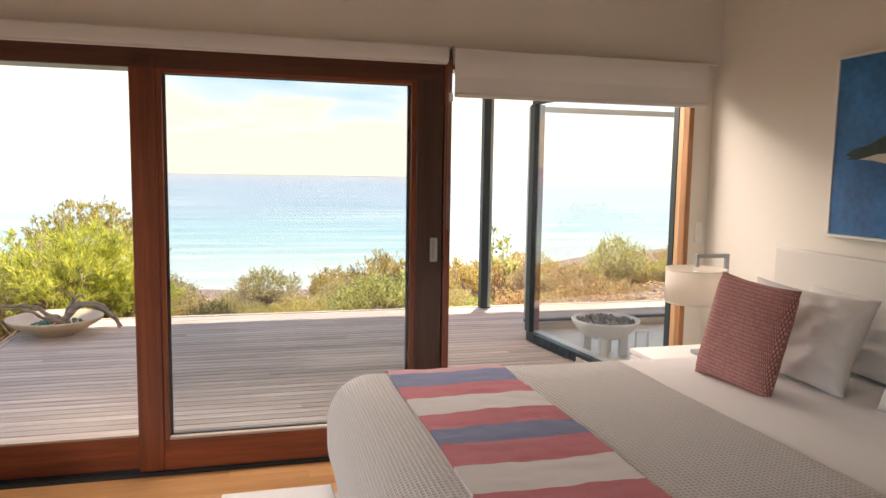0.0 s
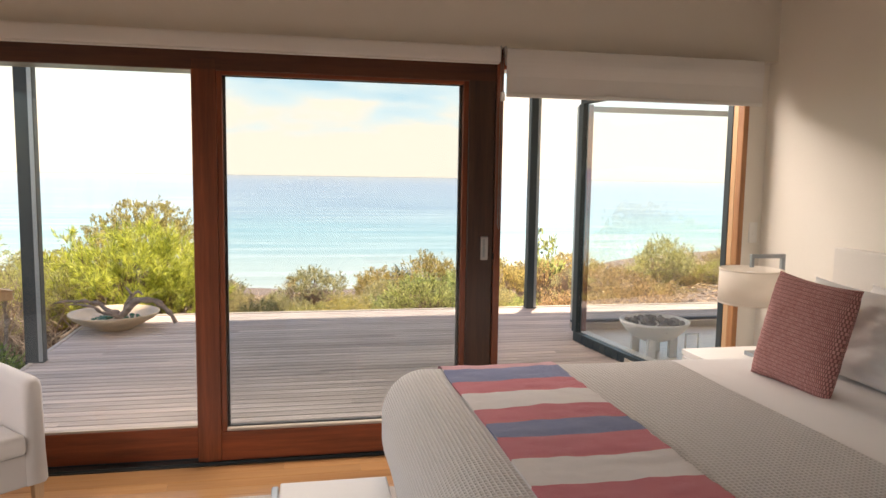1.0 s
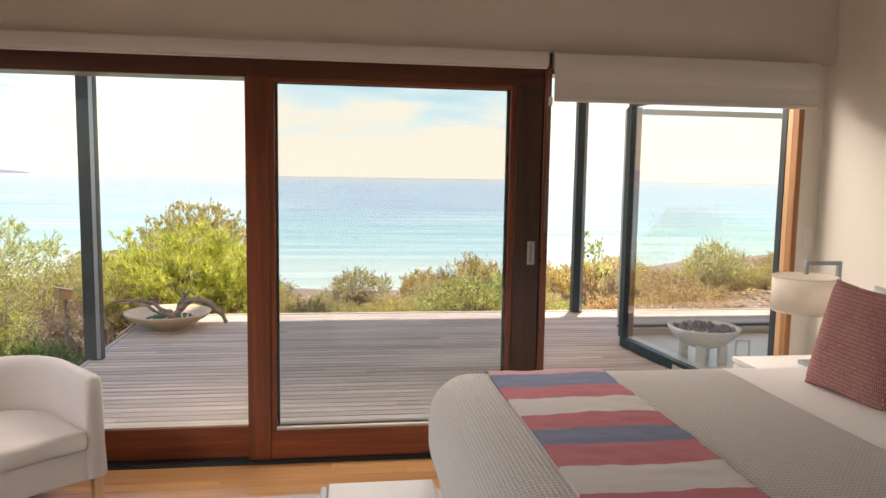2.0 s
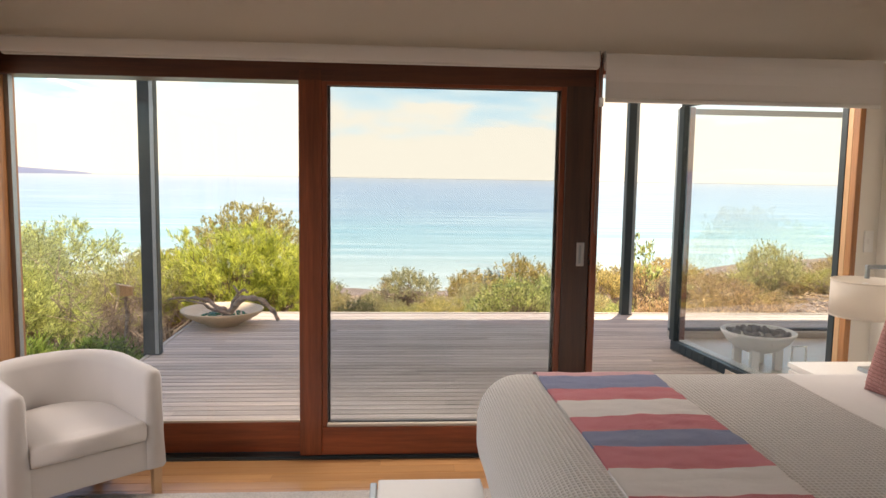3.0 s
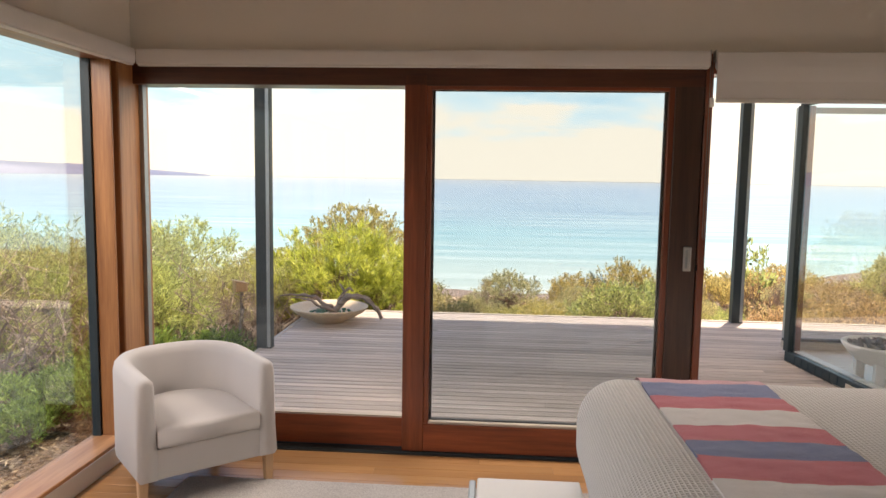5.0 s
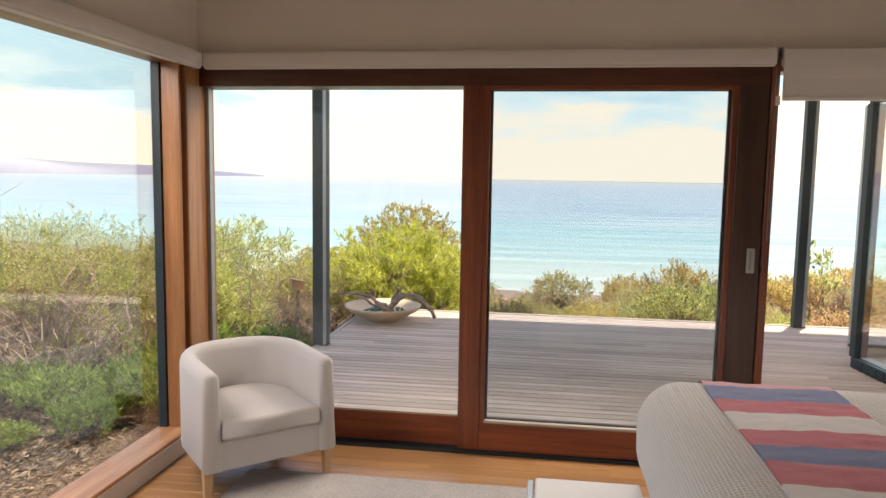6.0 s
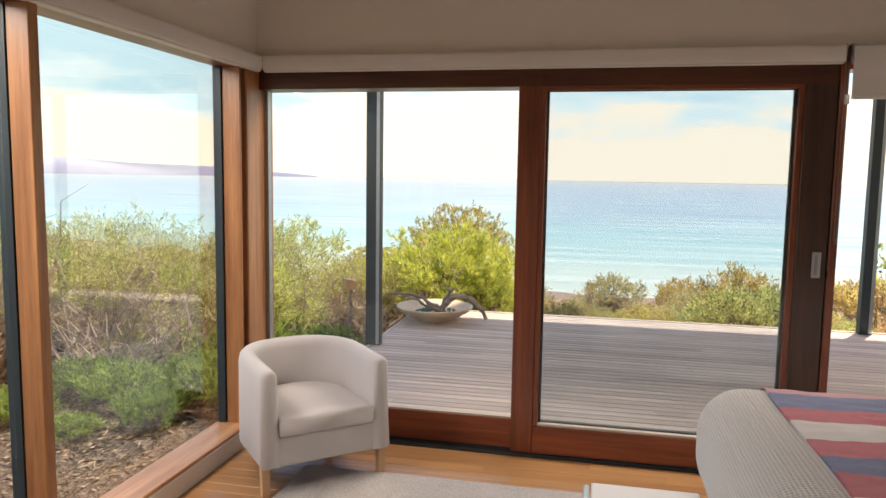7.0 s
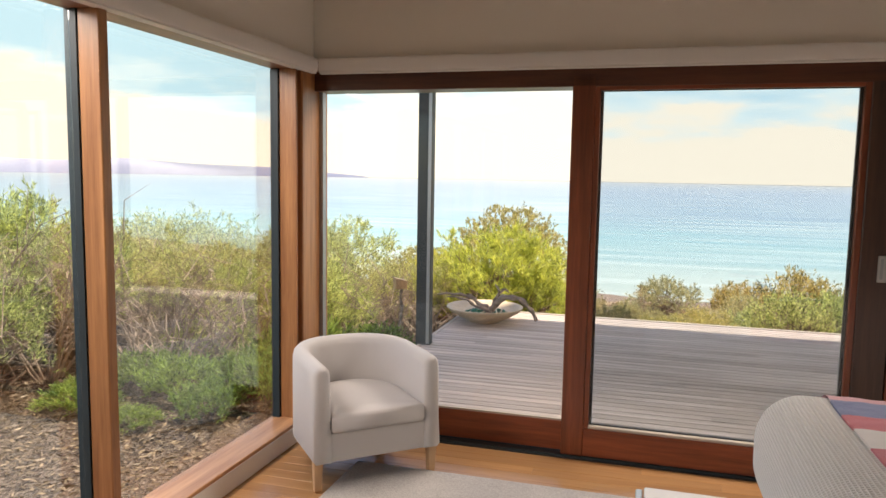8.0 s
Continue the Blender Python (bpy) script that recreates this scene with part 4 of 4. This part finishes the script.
part("top_bar", block(-0.061, -0.006, 0.2, 0.061, 0.006, 0.212, 0.001), WHITE, stool)
part("foot_bar", block(-0.049, -0.006, 0.02, 0.049, 0.006, 0.03, 0.001), WHITE, stool)
bm = pebbles(bmesh.new(), 46, 0.225, 0.272, 0.036, 4)
bmesh.ops.translate(bm, vec=(3.0, 5.66, 0.0), verts=bm.verts)
tagged(part("pebbles", bm, PEBBLE, smooth=True), "smooth grey pebbles heaped in the bowl", "pebbles", kind="stuff")

# ---- garden bowl with driftwood ----
gb = empty("garden_bowl", -1.58, 7.5, -0.05, label="wide shallow cream stoneware bowl on the deck corner", category="bowl")
part("dish", ring_mesh([(0, 0.009), (0.13, 0.009), (0.135, 0.000), (0.16, 0.000), (0.17, 0.016), (0.27, 0.058), (0.36, 0.109), (0.4, 0.148), (0.402, 0.160), (0.39, 0.162), (0.35, 0.129), (0.26, 0.078), (0, 0.055)], 56), STONEWARE, gb, "", True)
bm = pebbles(bmesh.new(), 70, 0.24, 0.085, 0.02, 9)
bmesh.ops.translate(bm, vec=(-1.58, 7.5, -0.05), verts=bm.verts)
tagged(part("glass_chips", bm, GREEN_GLASS, smooth=True), "green glass chips in the stoneware bowl", "glass chips", kind="stuff")


def gnarled(name, pts, r0, r1, seed, label):
    out, rad = [], []
    n = 26
    for k in range(n + 1):
        t = k / n * (len(pts) - 1)
        i = min(int(t), len(pts) - 2)
        f = t - i
        p0, p1, p2, p3 = (Vector(pts[max(0, min(len(pts) - 1, i + d))]) for d in (-1, 0, 1, 2))
        p = 0.5 * ((2 * p1) + (p2 - p0) * f + (2 * p0 - 5 * p1 + 4 * p2 - p3) * f * f + (3 * p1 - p0 - 3 * p2 + p3) * f ** 3)
        out.append(p + 0.022 * Vector((noise.noise(p * 9 + Vector((seed, 0, 0))), noise.noise(p * 9 + Vector((0, seed, 0))), noise.noise(p * 9 + Vector((0, 0, seed))))))
        rad.append((r0 + (r1 - r0) * k / n) * (1 + 0.55 * noise.noise(Vector((k * 0.45, seed, 2)))))
    return tube(out, rad, 9)


dw = empty("driftwood", -1.5, 7.5, 0.035, label="gnarled grey driftwood branch arching out of the bowl", category="driftwood")
part("arching_limb", gnarled("a", [(-0.05, 0.0, 0.0), (0.06, -0.03, 0.12), (0.19, -0.06, 0.2), (0.31, -0.07, 0.175), (0.42, -0.09, 0.085), (0.49, -0.1, -0.02)], 0.036, 0.02, 3, ""), DRIFTWOOD, dw, "", True)
part("trailing_limb", gnarled("b", [(-0.02, 0.02, 0.02), (-0.18, 0.03, 0.12), (-0.36, 0.03, 0.175), (-0.6, 0.02, 0.18)], 0.03, 0.008, 8, ""), DRIFTWOOD, dw, "", True)
part("trailing_limb", gnarled("e", [(0.0, -0.02, 0.02), (-0.14, -0.05, 0.08), (-0.3, -0.07, 0.15), (-0.47, -0.06, 0.16)], 0.022, 0.006, 21, ""), DRIFTWOOD, dw, "", True)
part("upright_twig", gnarled("c", [(0.0, 0.0, 0.02), (0.03, 0.02, 0.14), (0.08, 0.0, 0.25), (0.02, 0.02, 0.32)], 0.026, 0.008, 12, ""), DRIFTWOOD, dw, "", True)
part("upright_twig", gnarled("d", [(0.06, 0.0, 0.2), (0.12, 0.01, 0.26), (0.17, 0.0, 0.24)], 0.018, 0.008, 15, ""), DRIFTWOOD, dw, "", True)

# ---- shrubs ----
def leaf_mesh(name, base, way, length, width, rng):
    n = len(base)
    way = way / np.linalg.norm(way, axis=1, keepdims=True)
    side = np.cross(way, rng.normal(size=(n, 3)))
    side /= np.linalg.norm(side, axis=1, keepdims=True) + 1e-9
    ln = length * rng.uniform(0.6, 1.3, (n, 1))
    wd = width * rng.uniform(0.7, 1.2, (n, 1))
    v = np.stack([base, base + way * ln * 0.5 + side * wd / 2, base + way * ln, base + way * ln * 0.5 - side * wd / 2], 1).reshape(-1, 3)
    me = bpy.data.meshes.new(name)
    me.vertices.add(len(v))
    me.vertices.foreach_set("co", v.ravel())
    me.loops.add(4 * n)
    me.loops.foreach_set("vertex_index", np.arange(4 * n, dtype=np.int32))
    me.polygons.add(n)
    me.polygons.foreach_set("loop_start", np.arange(0, 4 * n, 4, dtype=np.int32))
    me.update(calc_edges=True)
    return me


def shrub(name, seed, rx, rz, clumps, per, leaf_l, leaf_w, up, leaf, bark, bare=0.0, spread=0.12, label="", limbs=26, low=0.0, lump=0.5, ruffle=0.34):
    """A shrub of limbs that rise from the base to clumps of leaves near an uneven outline."""
    rng = np.random.default_rng(seed)
    top = new(name)
    top.empty_display_size = 0.1
    d = rng.normal(size=(clumps, 3))
    d[:, 2] = np.abs(d[:, 2]) * 1.1 - 0.15
    d /= np.linalg.norm(d, axis=1, keepdims=True)
    bulge = np.array([0.92 + lump * noise.noise(Vector(q * 2.6) + Vector((seed, 0, 0))) for q in d])
    r = (rng.uniform(0.3, 1.0, clumps) ** 0.4 * bulge)[:, None]
    c = d * r * np.array([rx, rx, rz * 0.62]) + np.array([0, 0, rz * 0.42])
    c[:, 2] = np.maximum(c[:, 2], 0.04)
    skirt = low * rz * np.array([1 + 0.9 * noise.noise(Vector(q * 1.7) + Vector((0, seed, 0))) for q in c])
    live = c[(rng.random(clumps) >= bare) & ((c[:, 2] > skirt) | (rng.random(clumps) < 0.12))]
    outw = live - np.array([0, 0, rz * 0.25])
    outw /= np.linalg.norm(outw, axis=1, keepdims=True) + 1e-6
    axis = outw * 0.75 + rng.normal(size=live.shape) * 0.35 + np.array([0, 0, up])
    axis /= np.linalg.norm(axis, axis=1, keepdims=True)
    reach = spread * 2.5 * rng.uniform(0.5, 1.3, (len(live), 1))
    # several short twigs fan from each sprig, with leaves all along them
    twigs = 4
    at = np.repeat(live, twigs, 0)
    tw = np.repeat(axis, twigs, 0) + rng.normal(size=(len(at), 3)) * 0.42
    tw /= np.linalg.norm(tw, axis=1, keepdims=True)
    at = at + rng.normal(size=at.shape) * spread * 0.45
    tw = tw * np.repeat(reach, twigs, 0) * rng.uniform(0.6, 1.2, (len(at), 1))
    count = max(2, per // twigs)
    base = np.repeat(at, count, 0)
    run_ = np.repeat(tw, count, 0)
    n = len(base)
    base = base + run_ * rng.uniform(-0.15, 1.0, (n, 1)) + rng.normal(size=(n, 3)) * 0.004
    way = run_ / np.linalg.norm(run_, axis=1, keepdims=True) * 0.85 + rng.normal(size=(n, 3)) * ruffle
    me = leaf_mesh("crown", base, way, leaf_l, leaf_w, rng)
    mesh_part("crown", me, leaf, top)
    b = bmesh.new()
    for k in rng.choice(clumps, min(limbs, clumps), replace=False):
        e = Vector(c[k]) * 0.86
        s = Vector((rng.normal() * 0.07 * rx, rng.normal() * 0.07 * rx, 0))
        m1 = s.lerp(e, 0.35) + Vector(rng.normal(size=3)) * 0.09 * rx + Vector((0, 0, 0.08 * rz))
        m2 = s.lerp(e, 0.7) + Vector(rng.normal(size=3)) * 0.08 * rx
        w = 0.016 * rx + 0.006
        tube([s - Vector((0, 0, 0.1)), m1, m2, e], [w, w * 0.7, w * 0.45, w * 0.15], 5, b)
        for q in range(3):
            f = m1.lerp(m2, rng.random())
            g = f + (e - m1) * 0.35 + Vector(rng.normal(size=3)) * 0.12 * rx
            tube([f, (f + g) / 2 + Vector(rng.normal(size=3)) * 0.02, g], [w * 0.4, w * 0.28, w * 0.1], 4, b)
    part("limbs", b, bark, top)
    return tagged(top, label, "shrub", "coastal shrubs")


def ground_at(x, y):
    return terrain(x, y) - 0.03


def plant(proto, spots):
    """Copies of a shrub at (x, y, turn, scale, height factor); the first spot takes the original."""
    for k, (x, y, turn, s, hz) in enumerate(spots):
        m = pose(x, y, ground_at(x, y), 0, 0, turn)
        ob = proto if k == 0 else copy_thing(proto, m)
        ob.matrix_basis = m @ Matrix.Diagonal((s, s, s * hz, 1))


lime = shrub("feathery_shrub", 11, 0.95, 1.45, 320, 92, 0.1, 0.008, 0.5, LEAF_LIME, BARK, 0.03, 0.06, "bright lime-green feathery shrub behind the deck", 90, 0.28, ruffle=0.26)
plant(lime, [(-1.8, 9.4, 0, 1.06, 0.86), (-2.7, 9.8, 130, 0.8, 0.95), (-1.35, 9.15, 250, 0.6, 0.95)])
dome = shrub("olive_shrub", 23, 1.15, 1.6, 1300, 34, 0.034, 0.012, 0.1, LEAF_BROWN, BARK, 0.0, 0.024, "rounded olive-brown coastal shrub", lump=0.16)
plant(dome, [(-2.0, 11.0, 0, 0.95, 1.3), (-3.6, 11.8, 80, 0.8, 1.0)])
grey = shrub("grey_green_shrub", 31, 0.95, 1.35, 560, 52, 0.05, 0.008, 0.7, LEAF_GREY, TWIG, 0.1, 0.055, "grey-green shrub with bare woody lower stems", 110, 0.47)
plant(grey, [(-5.1, 7.7, 90, 1.05, 0.98), (-4.9, 6.7, 70, 0.95, 0.98), (-6.1, 5.5, 150, 1.05, 0.98), (-4.5, 8.6, 200, 1.1, 0.98),
             (-6.2, 7.4, 300, 1.15, 0.95), (-3.0, 9.0, 120, 0.9, 0.93), (-8.2, 4.2, 120, 1.2, 1.02), (-7.0, 9.5, 10, 1.3, 1.00), (-9.5, 7.2, 220, 1.4, 0.98), (-6.9, 2.4, 20, 1.1, 1.02)])
woody = shrub("woody_shrub", 37, 1.0, 1.4, 500, 52, 0.056, 0.009, 0.8, LEAF_GREEN, BARK, 0.08, 0.06, "fresh green shrub on dark twisted woody stems", 80, 0.5)
plant(woody, [(-6.3, 3.9, 250, 1.05, 1.03), (-5.3, 4.6, 40, 0.75, 1.01), (-7.4, 5.9, 30, 1.15, 0.99), (-5.0, 11.0, 60, 1.2, 0.97), (-5.6, 6.2, 170, 0.85, 1.01), (-3.9, 7.9, 300, 0.85, 0.97), (-7.3, 4.6, 95, 1.1, 1.06)])
tips = shrub("flowering_shrub", 39, 0.8, 1.5, 260, 36, 0.032, 0.011, 0.7, LEAF_CREAM, TWIG, 0.1, 0.06, "tall cream-tipped shrub among the bushes", 50, 0.6)
plant(tips, [(-7.2, 5.2, 0, 1.0, 1.03), (-8.3, 5.6, 90, 1.1, 1.08), (-6.7, 3.2, 40, 1.0, 1.08)])
green = shrub("green_shrub", 41, 0.85, 1.25, 560, 56, 0.07, 0.01, 0.8, LEAF_GREEN, BARK, 0.06, 0.055, "fresh green feathery coastal shrub", 60, 0.35)
plant(green, [(-3.45, 7.1, 0, 0.84, 0.94), (-4.2, 6.5, 130, 0.55, 0.85), (-7.0, 6.8, 200, 1.2, 1.05), (8.6, 12.4, 250, 0.6, 0.9), (-8.9, 5.4, 140, 1.3, 1.03)])
blade = shrub("strappy_plant", 53, 0.5, 0.55, 210, 26, 0.085, 0.017, 1.3, LEAF_TUFT, BARK, 0.0, 0.05, "low tufted bright green plant by the window", 4)
plant(blade, [(-3.7, 5.3, 0, 0.7, 0.9), (-4.3, 4.8, 60, 0.6, 0.7), (-3.0, 6.1, 140, 0.95, 1.0), (-2.6, 6.9, 220, 0.9, 0.85), (-4.2, 5.5, 20, 0.7, 0.8), (-5.4, 3.6, 80, 0.6, 0.7),
              (-3.2, 4.95, 300, 0.5, 1.0), (-2.85, 5.35, 190, 0.7, 1.15), (-5.0, 4.2, 250, 0.6, 0.6), (-3.65, 4.6, 110, 0.45, 0.6), (-2.5, 5.9, 30, 0.55, 1.2), (-3.3, 5.7, 75, 0.7, 0.9)])
heath = shrub("heath_shrub", 61, 0.85, 0.95, 260, 36, 0.06, 0.02, 0.8, LEAF_OLIVE, TWIG, 0.12, 0.06, "low olive heath shrub on the slope", 60)
plant(heath, [(2.5, 13.2, 140, 0.7, 1.45), (3.2, 12.6, 210, 0.6, 1.45), (1.6, 13.4, 20, 0.6, 1.25), (4.0, 13.5, 110, 0.7, 1.2), (-2.6, 13.2, 10, 0.8, 1.0), (5.0, 14.5, 300, 0.8, 0.9), (6.2, 15.5, 50, 0.9, 0.8)])
gold = shrub("golden_shrub", 67, 0.8, 0.8, 260, 34, 0.05, 0.016, 0.9, LEAF_GOLD, TWIG, 0.1, 0.05, "low yellow-green heath shrub along the deck edge", 50)
plant(gold, [(0.25, 9.15, 0, 0.5, 1.0), (0.75, 9.3, 90, 0.58, 1.0), (-0.1, 9.5, 200, 0.4, 0.9), (1.2, 9.1, 30, 0.4, 0.9), (3.95, 10.7, 60, 0.5, 1.0), (3.0, 9.3, 250, 0.4, 0.9), (4.4, 10.9, 310, 0.45, 0.95), (7.6, 12.0, 20, 0.6, 0.9), (2.85, 9.9, 140, 0.4, 1.0)])
dusk = shrub("dark_heath", 64, 0.85, 0.95, 320, 32, 0.05, 0.012, 0.6, LEAF_DUSK, TWIG, 0.12, 0.06, "dusky grey-green needle-leaved heath shrub", 60)
plant(dusk, [(-0.35, 9.5, 0, 0.4, 1.2), (2.15, 14.6, 90, 0.4, 1.9), (0.15, 12.2, 60, 0.3, 1.4), (4.3, 12.0, 30, 0.35, 1.2)])
sage = shrub("sage_shrub", 71, 0.85, 1.0, 260, 36, 0.06, 0.02, 0.9, LEAF_SAGE, TWIG, 0.1, 0.06, "soft sage-green heath shrub on the slope", 60)
plant(sage, [(0.85, 11.0, 0, 0.55, 0.74), (1.5, 11.8, 50, 0.5, 1.2), (-1.0, 12.6, 100, 0.5, 1.1), (6.7, 12.3, 10, 0.68, 1.3), (9.6, 13.2, 200, 0.7, 1.1), (3.4, 11.4, 280, 0.4, 1.1), (5.4, 13.4, 330, 0.5, 1.0), (0.2, 10.4, 30, 0.35, 1.1), (-0.7, 10.3, 60, 0.32, 1.2), (-0.2, 11.6, 160, 0.4, 1.1), (-1.4, 14.0, 10, 0.7, 1.1), (0.4, 14.5, 90, 0.8, 0.9)])
broad = shrub("broadleaf_shrub", 77, 0.85, 1.0, 240, 24, 0.07, 0.03, 0.8, LEAF_GREEN, BARK, 0.06, 0.07, "green broad-leaved coastal shrub beside the deck", 40)
plant(broad, [(1.75, 9.6, 0, 0.62, 1.1), (2.35, 10.1, 80, 0.55, 1.2), (1.35, 10.2, 170, 0.36, 1.2), (3.3, 10.0, 220, 0.4, 0.9)])
sapling = shrub("sapling", 79, 0.42, 1.15, 40, 12, 0.085, 0.042, 0.6, LEAF_GREEN, BARK, 0.0, 0.06, "young bright green sapling with oval leaves", 16, 0.62, ruffle=0.6)
plant(sapling, [(3.72, 10.4, 30, 0.72, 1.6)])
spire = shrub("dry_spire_shrub", 81, 0.3, 1.0, 60, 12, 0.05, 0.01, 1.4, LEAF_RUST, TWIG, 0.1, 0.06, "thin dry upright shrub on the skyline", 40, 0.2)
plant(spire, [(2.75, 14.8, 0, 0.8, 1.25), (0.0, 12.9, 90, 0.6, 1.3), (4.9, 12.6, 45, 0.7, 1.2), (7.4, 12.8, 10, 0.8, 1.1)])
rust = shrub("rusty_heath", 83, 0.8, 0.6, 240, 26, 0.07, 0.016, 0.8, LEAF_RUST, TWIG, 0.2, 0.06, "dry rust-brown heath shrub", 60)
rnd = random.Random(5)
spots = [(3.2 + 0.27 * k + rnd.uniform(-0.3, 0.3), 8.9 + rnd.uniform(0, 6.5), rnd.uniform(0, 360), rnd.uniform(0.5, 0.95), rnd.uniform(0.6, 1.0)) for k in range(36)]
plant(rust, spots)

# bare pale branches and the little box on its stake
rb = np.random.default_rng(9)
for x, y, s in ((-4.4, 5.7, 1.2), (-5.1, 5.3, 1.4), (-4.0, 6.6, 1.1), (-5.6, 4.6, 1.35), (-4.9, 5.9, 1.3), (-6.1, 3.9, 1.3), (-3.2, 7.6, 1.0), (-5.4, 5.0, 1.2), (-2.3, 8.3, 0.9), (-4.1, 5.9, 1.1), (-3.7, 6.3, 1.0), (-6.6, 4.3, 1.3), (-4.6, 6.3, 1.2), (-3.0, 7.5, 0.95), (-5.9, 5.2, 1.3)):
    b = bmesh.new()
    for k in range(12):
        a = rb.uniform(0, 6.283)
        e = Vector((math.cos(a) * 0.55, math.sin(a) * 0.55, rb.uniform(0.5, 1.0))) * s
        mid = e * 0.5 + Vector(rb.normal(size=3)) * 0.1
        q1, q2 = mid * 0.5 + Vector(rb.normal(size=3)) * 0.05, mid.lerp(e, 0.55) + Vector(rb.normal(size=3)) * 0.07
        tube([Vector((0, 0, -0.08)), q1, mid, q2, e], [0.014, 0.012, 0.009, 0.006, 0.002], 5, b)
        for q in range(6):
            f = (mid * 0.6).lerp(e, rb.random())
            tube([f, f + Vector(rb.normal(size=3)) * 0.12 + e * 0.12, f + e * 0.25 + Vector(rb.normal(size=3)) * 0.2], [0.006, 0.004, 0.002], 4, b)
    bmesh.ops.translate(b, vec=(x, y, ground_at(x, y)), verts=b.verts)
    tagged(part("dead_shrub", b, TWIG), "bare bleached dead shrub among the bushes", "dead shrub", "dead shrubs")
bx = empty("nest_box", -2.42, 7.2, ground_at(-2.42, 7.2) - 0.06, 38, "small orange timber nest box on a crooked stake", "nest box")
part("stake", gnarled("stake", [(0.02, 0.02, 0), (-0.03, 0.0, 0.35), (0.02, 0.0, 0.7), (0, 0, 0.97)], 0.024, 0.013, 5, ""), DRIFTWOOD, bx, "", True)
box = block(-0.06, -0.055, 0.94, 0.06, 0.055, 1.04, 0.003)
for v in box.verts:  # front lower than back
    if v.co.z > 1.0:
        v.co.z -= 0.25 * (v.co.x + 0.06)
part("box", box, OAK, bx)
lid = block(-0.07, -0.065, 1.042, 0.075, 0.065, 1.055, 0.003)
for v in lid.verts:
    v.co.z -= 0.25 * (v.co.x + 0.06)
part("lid", lid, OAK, bx)
part("entrance", tube([(0.058, 0, 0.985), (0.0615, 0, 0.985)], [0.016, 0.016], 14), BLACK, bx, "dark round entrance hole")

# loose bark chips and twigs on the ground
def litter(name, x0, x1, y0, y1, n, length, width, seed, material, label):
    rng = np.random.default_rng(seed)
    xy = np.stack([rng.uniform(x0, x1, n), rng.uniform(y0, y1, n)], 1)
    z = np.array([terrain(a, c) for a, c in xy]) + rng.uniform(0.004, 0.03, n)
    way = np.stack([rng.normal(size=n), rng.normal(size=n), rng.normal(size=n) * 0.18], 1)
    me = leaf_mesh(name, np.column_stack([xy, z]), way, length, width, rng)
    tagged(mesh_part(name, me, material), label, "bark litter", kind="stuff")


# chips darkened like the mulch, shrub shade included in their tone
CHIPS = leafy("bark_chips", (0.06, 0.04, 0.027), (0.32, 0.255, 0.195), 0.05)
DRY = leafy("dry_twigs", (0.1, 0.06, 0.035), (0.8, 0.62, 0.44), 0.15)
litter("bark_litter", -6.5, -2.0, 1.6, 6.5, 12000, 0.06, 0.016, 3, CHIPS, "scattered bark chips and twigs by the window")
litter("dry_litter", -2.0, 16.0, 8.1, 20.0, 42000, 0.13, 0.028, 4, DRY, "dry twigs and leaves on the slope")

# ---- floor boards and deck boards ----
rnd = random.Random(77)


def board(name, x0, x1, y0, y1, z0, z1, m, parent, c=0.0025):
    me = bpy.data.meshes.new(name)
    v = [(x0, y0, z0), (x1, y0, z0), (x1, y1, z0), (x0, y1, z0), (x0, y0, z1 - c), (x1, y0, z1 - c), (x1, y1, z1 - c), (x0, y1, z1 - c),
         (x0, y0 + c, z1), (x1, y0 + c, z1), (x1, y1 - c, z1), (x0, y1 - c, z1)]
    f = [(3, 2, 1, 0)] + [(i, (i + 1) % 4, 4 + (i + 1) % 4, 4 + i) for i in range(4)] + [(4 + i, 4 + (i + 1) % 4, 8 + (i + 1) % 4, 8 + i) for i in range(4)] + [(8, 9, 10, 11)]
    me.from_pydata(v, [], f)
    return mesh_part(name, me, m, parent)


def run(parent, name, x0, x1, y, w, z0, z1, m, lo, hi, gap, chamfer=0.0015):
    x = x0
    first_len = rnd.uniform(0.4, hi)
    while x < x1 - 0.01:
        e = min(x1, x + (first_len if x == x0 else rnd.uniform(lo, hi)))
        if x1 - e < 0.3:
            e = x1
        board(name, x, e - 0.001, y, y + w - gap, z0, z1 + rnd.uniform(-0.0004, 0.0004), m, parent, chamfer)
        x = e


y = 3.9
while y > 2.3:
    y -= 0.085
    run(floor, "floorboard", XL, XR, y, 0.085, -0.012, 0.0, FLOOR_WOOD, 0.9, 2.2, 0.0012)
tagged(board("hidden_boards", XL, XR, YB, y, -0.012, 0.0, FLOOR_WOOD, floor), kind="stuff")
deck = structure("deck", block(-1.88, 4.12, -0.2, 2.8, 7.99, -0.101), BLACK, "weathered silver-grey timber deck facing the sea")
structure("deck_frame", block(2.801, 6.8, -0.2, 9.0, 7.99, -0.101), BLACK, "dark joists under the weathered deck")
y = 4.13
while y < 8.0:
    end = 9.0 if y > 6.64 else 2.6 + (6.5 - min(y, 6.5)) * 0.115 + (0.13 if y > 6.38 else 0)
    run(deck, "deck_board", -1.88, end, y, 0.09, -0.1, -0.05, DECK_WOOD, 1.8, 4.2, 0.012, 0.002)
    y += 0.09
part("edge_board", block(-1.92, 4.13, -0.22, -1.885, 8.08, -0.045, 0.004), DECK_EDGE, deck, "pale sun-bleached edge board")
part("edge_board", block(-1.885, y, -0.22, 9.0, y + 0.045, -0.042, 0.004), DECK_EDGE, deck, "pale sun-bleached edge board")
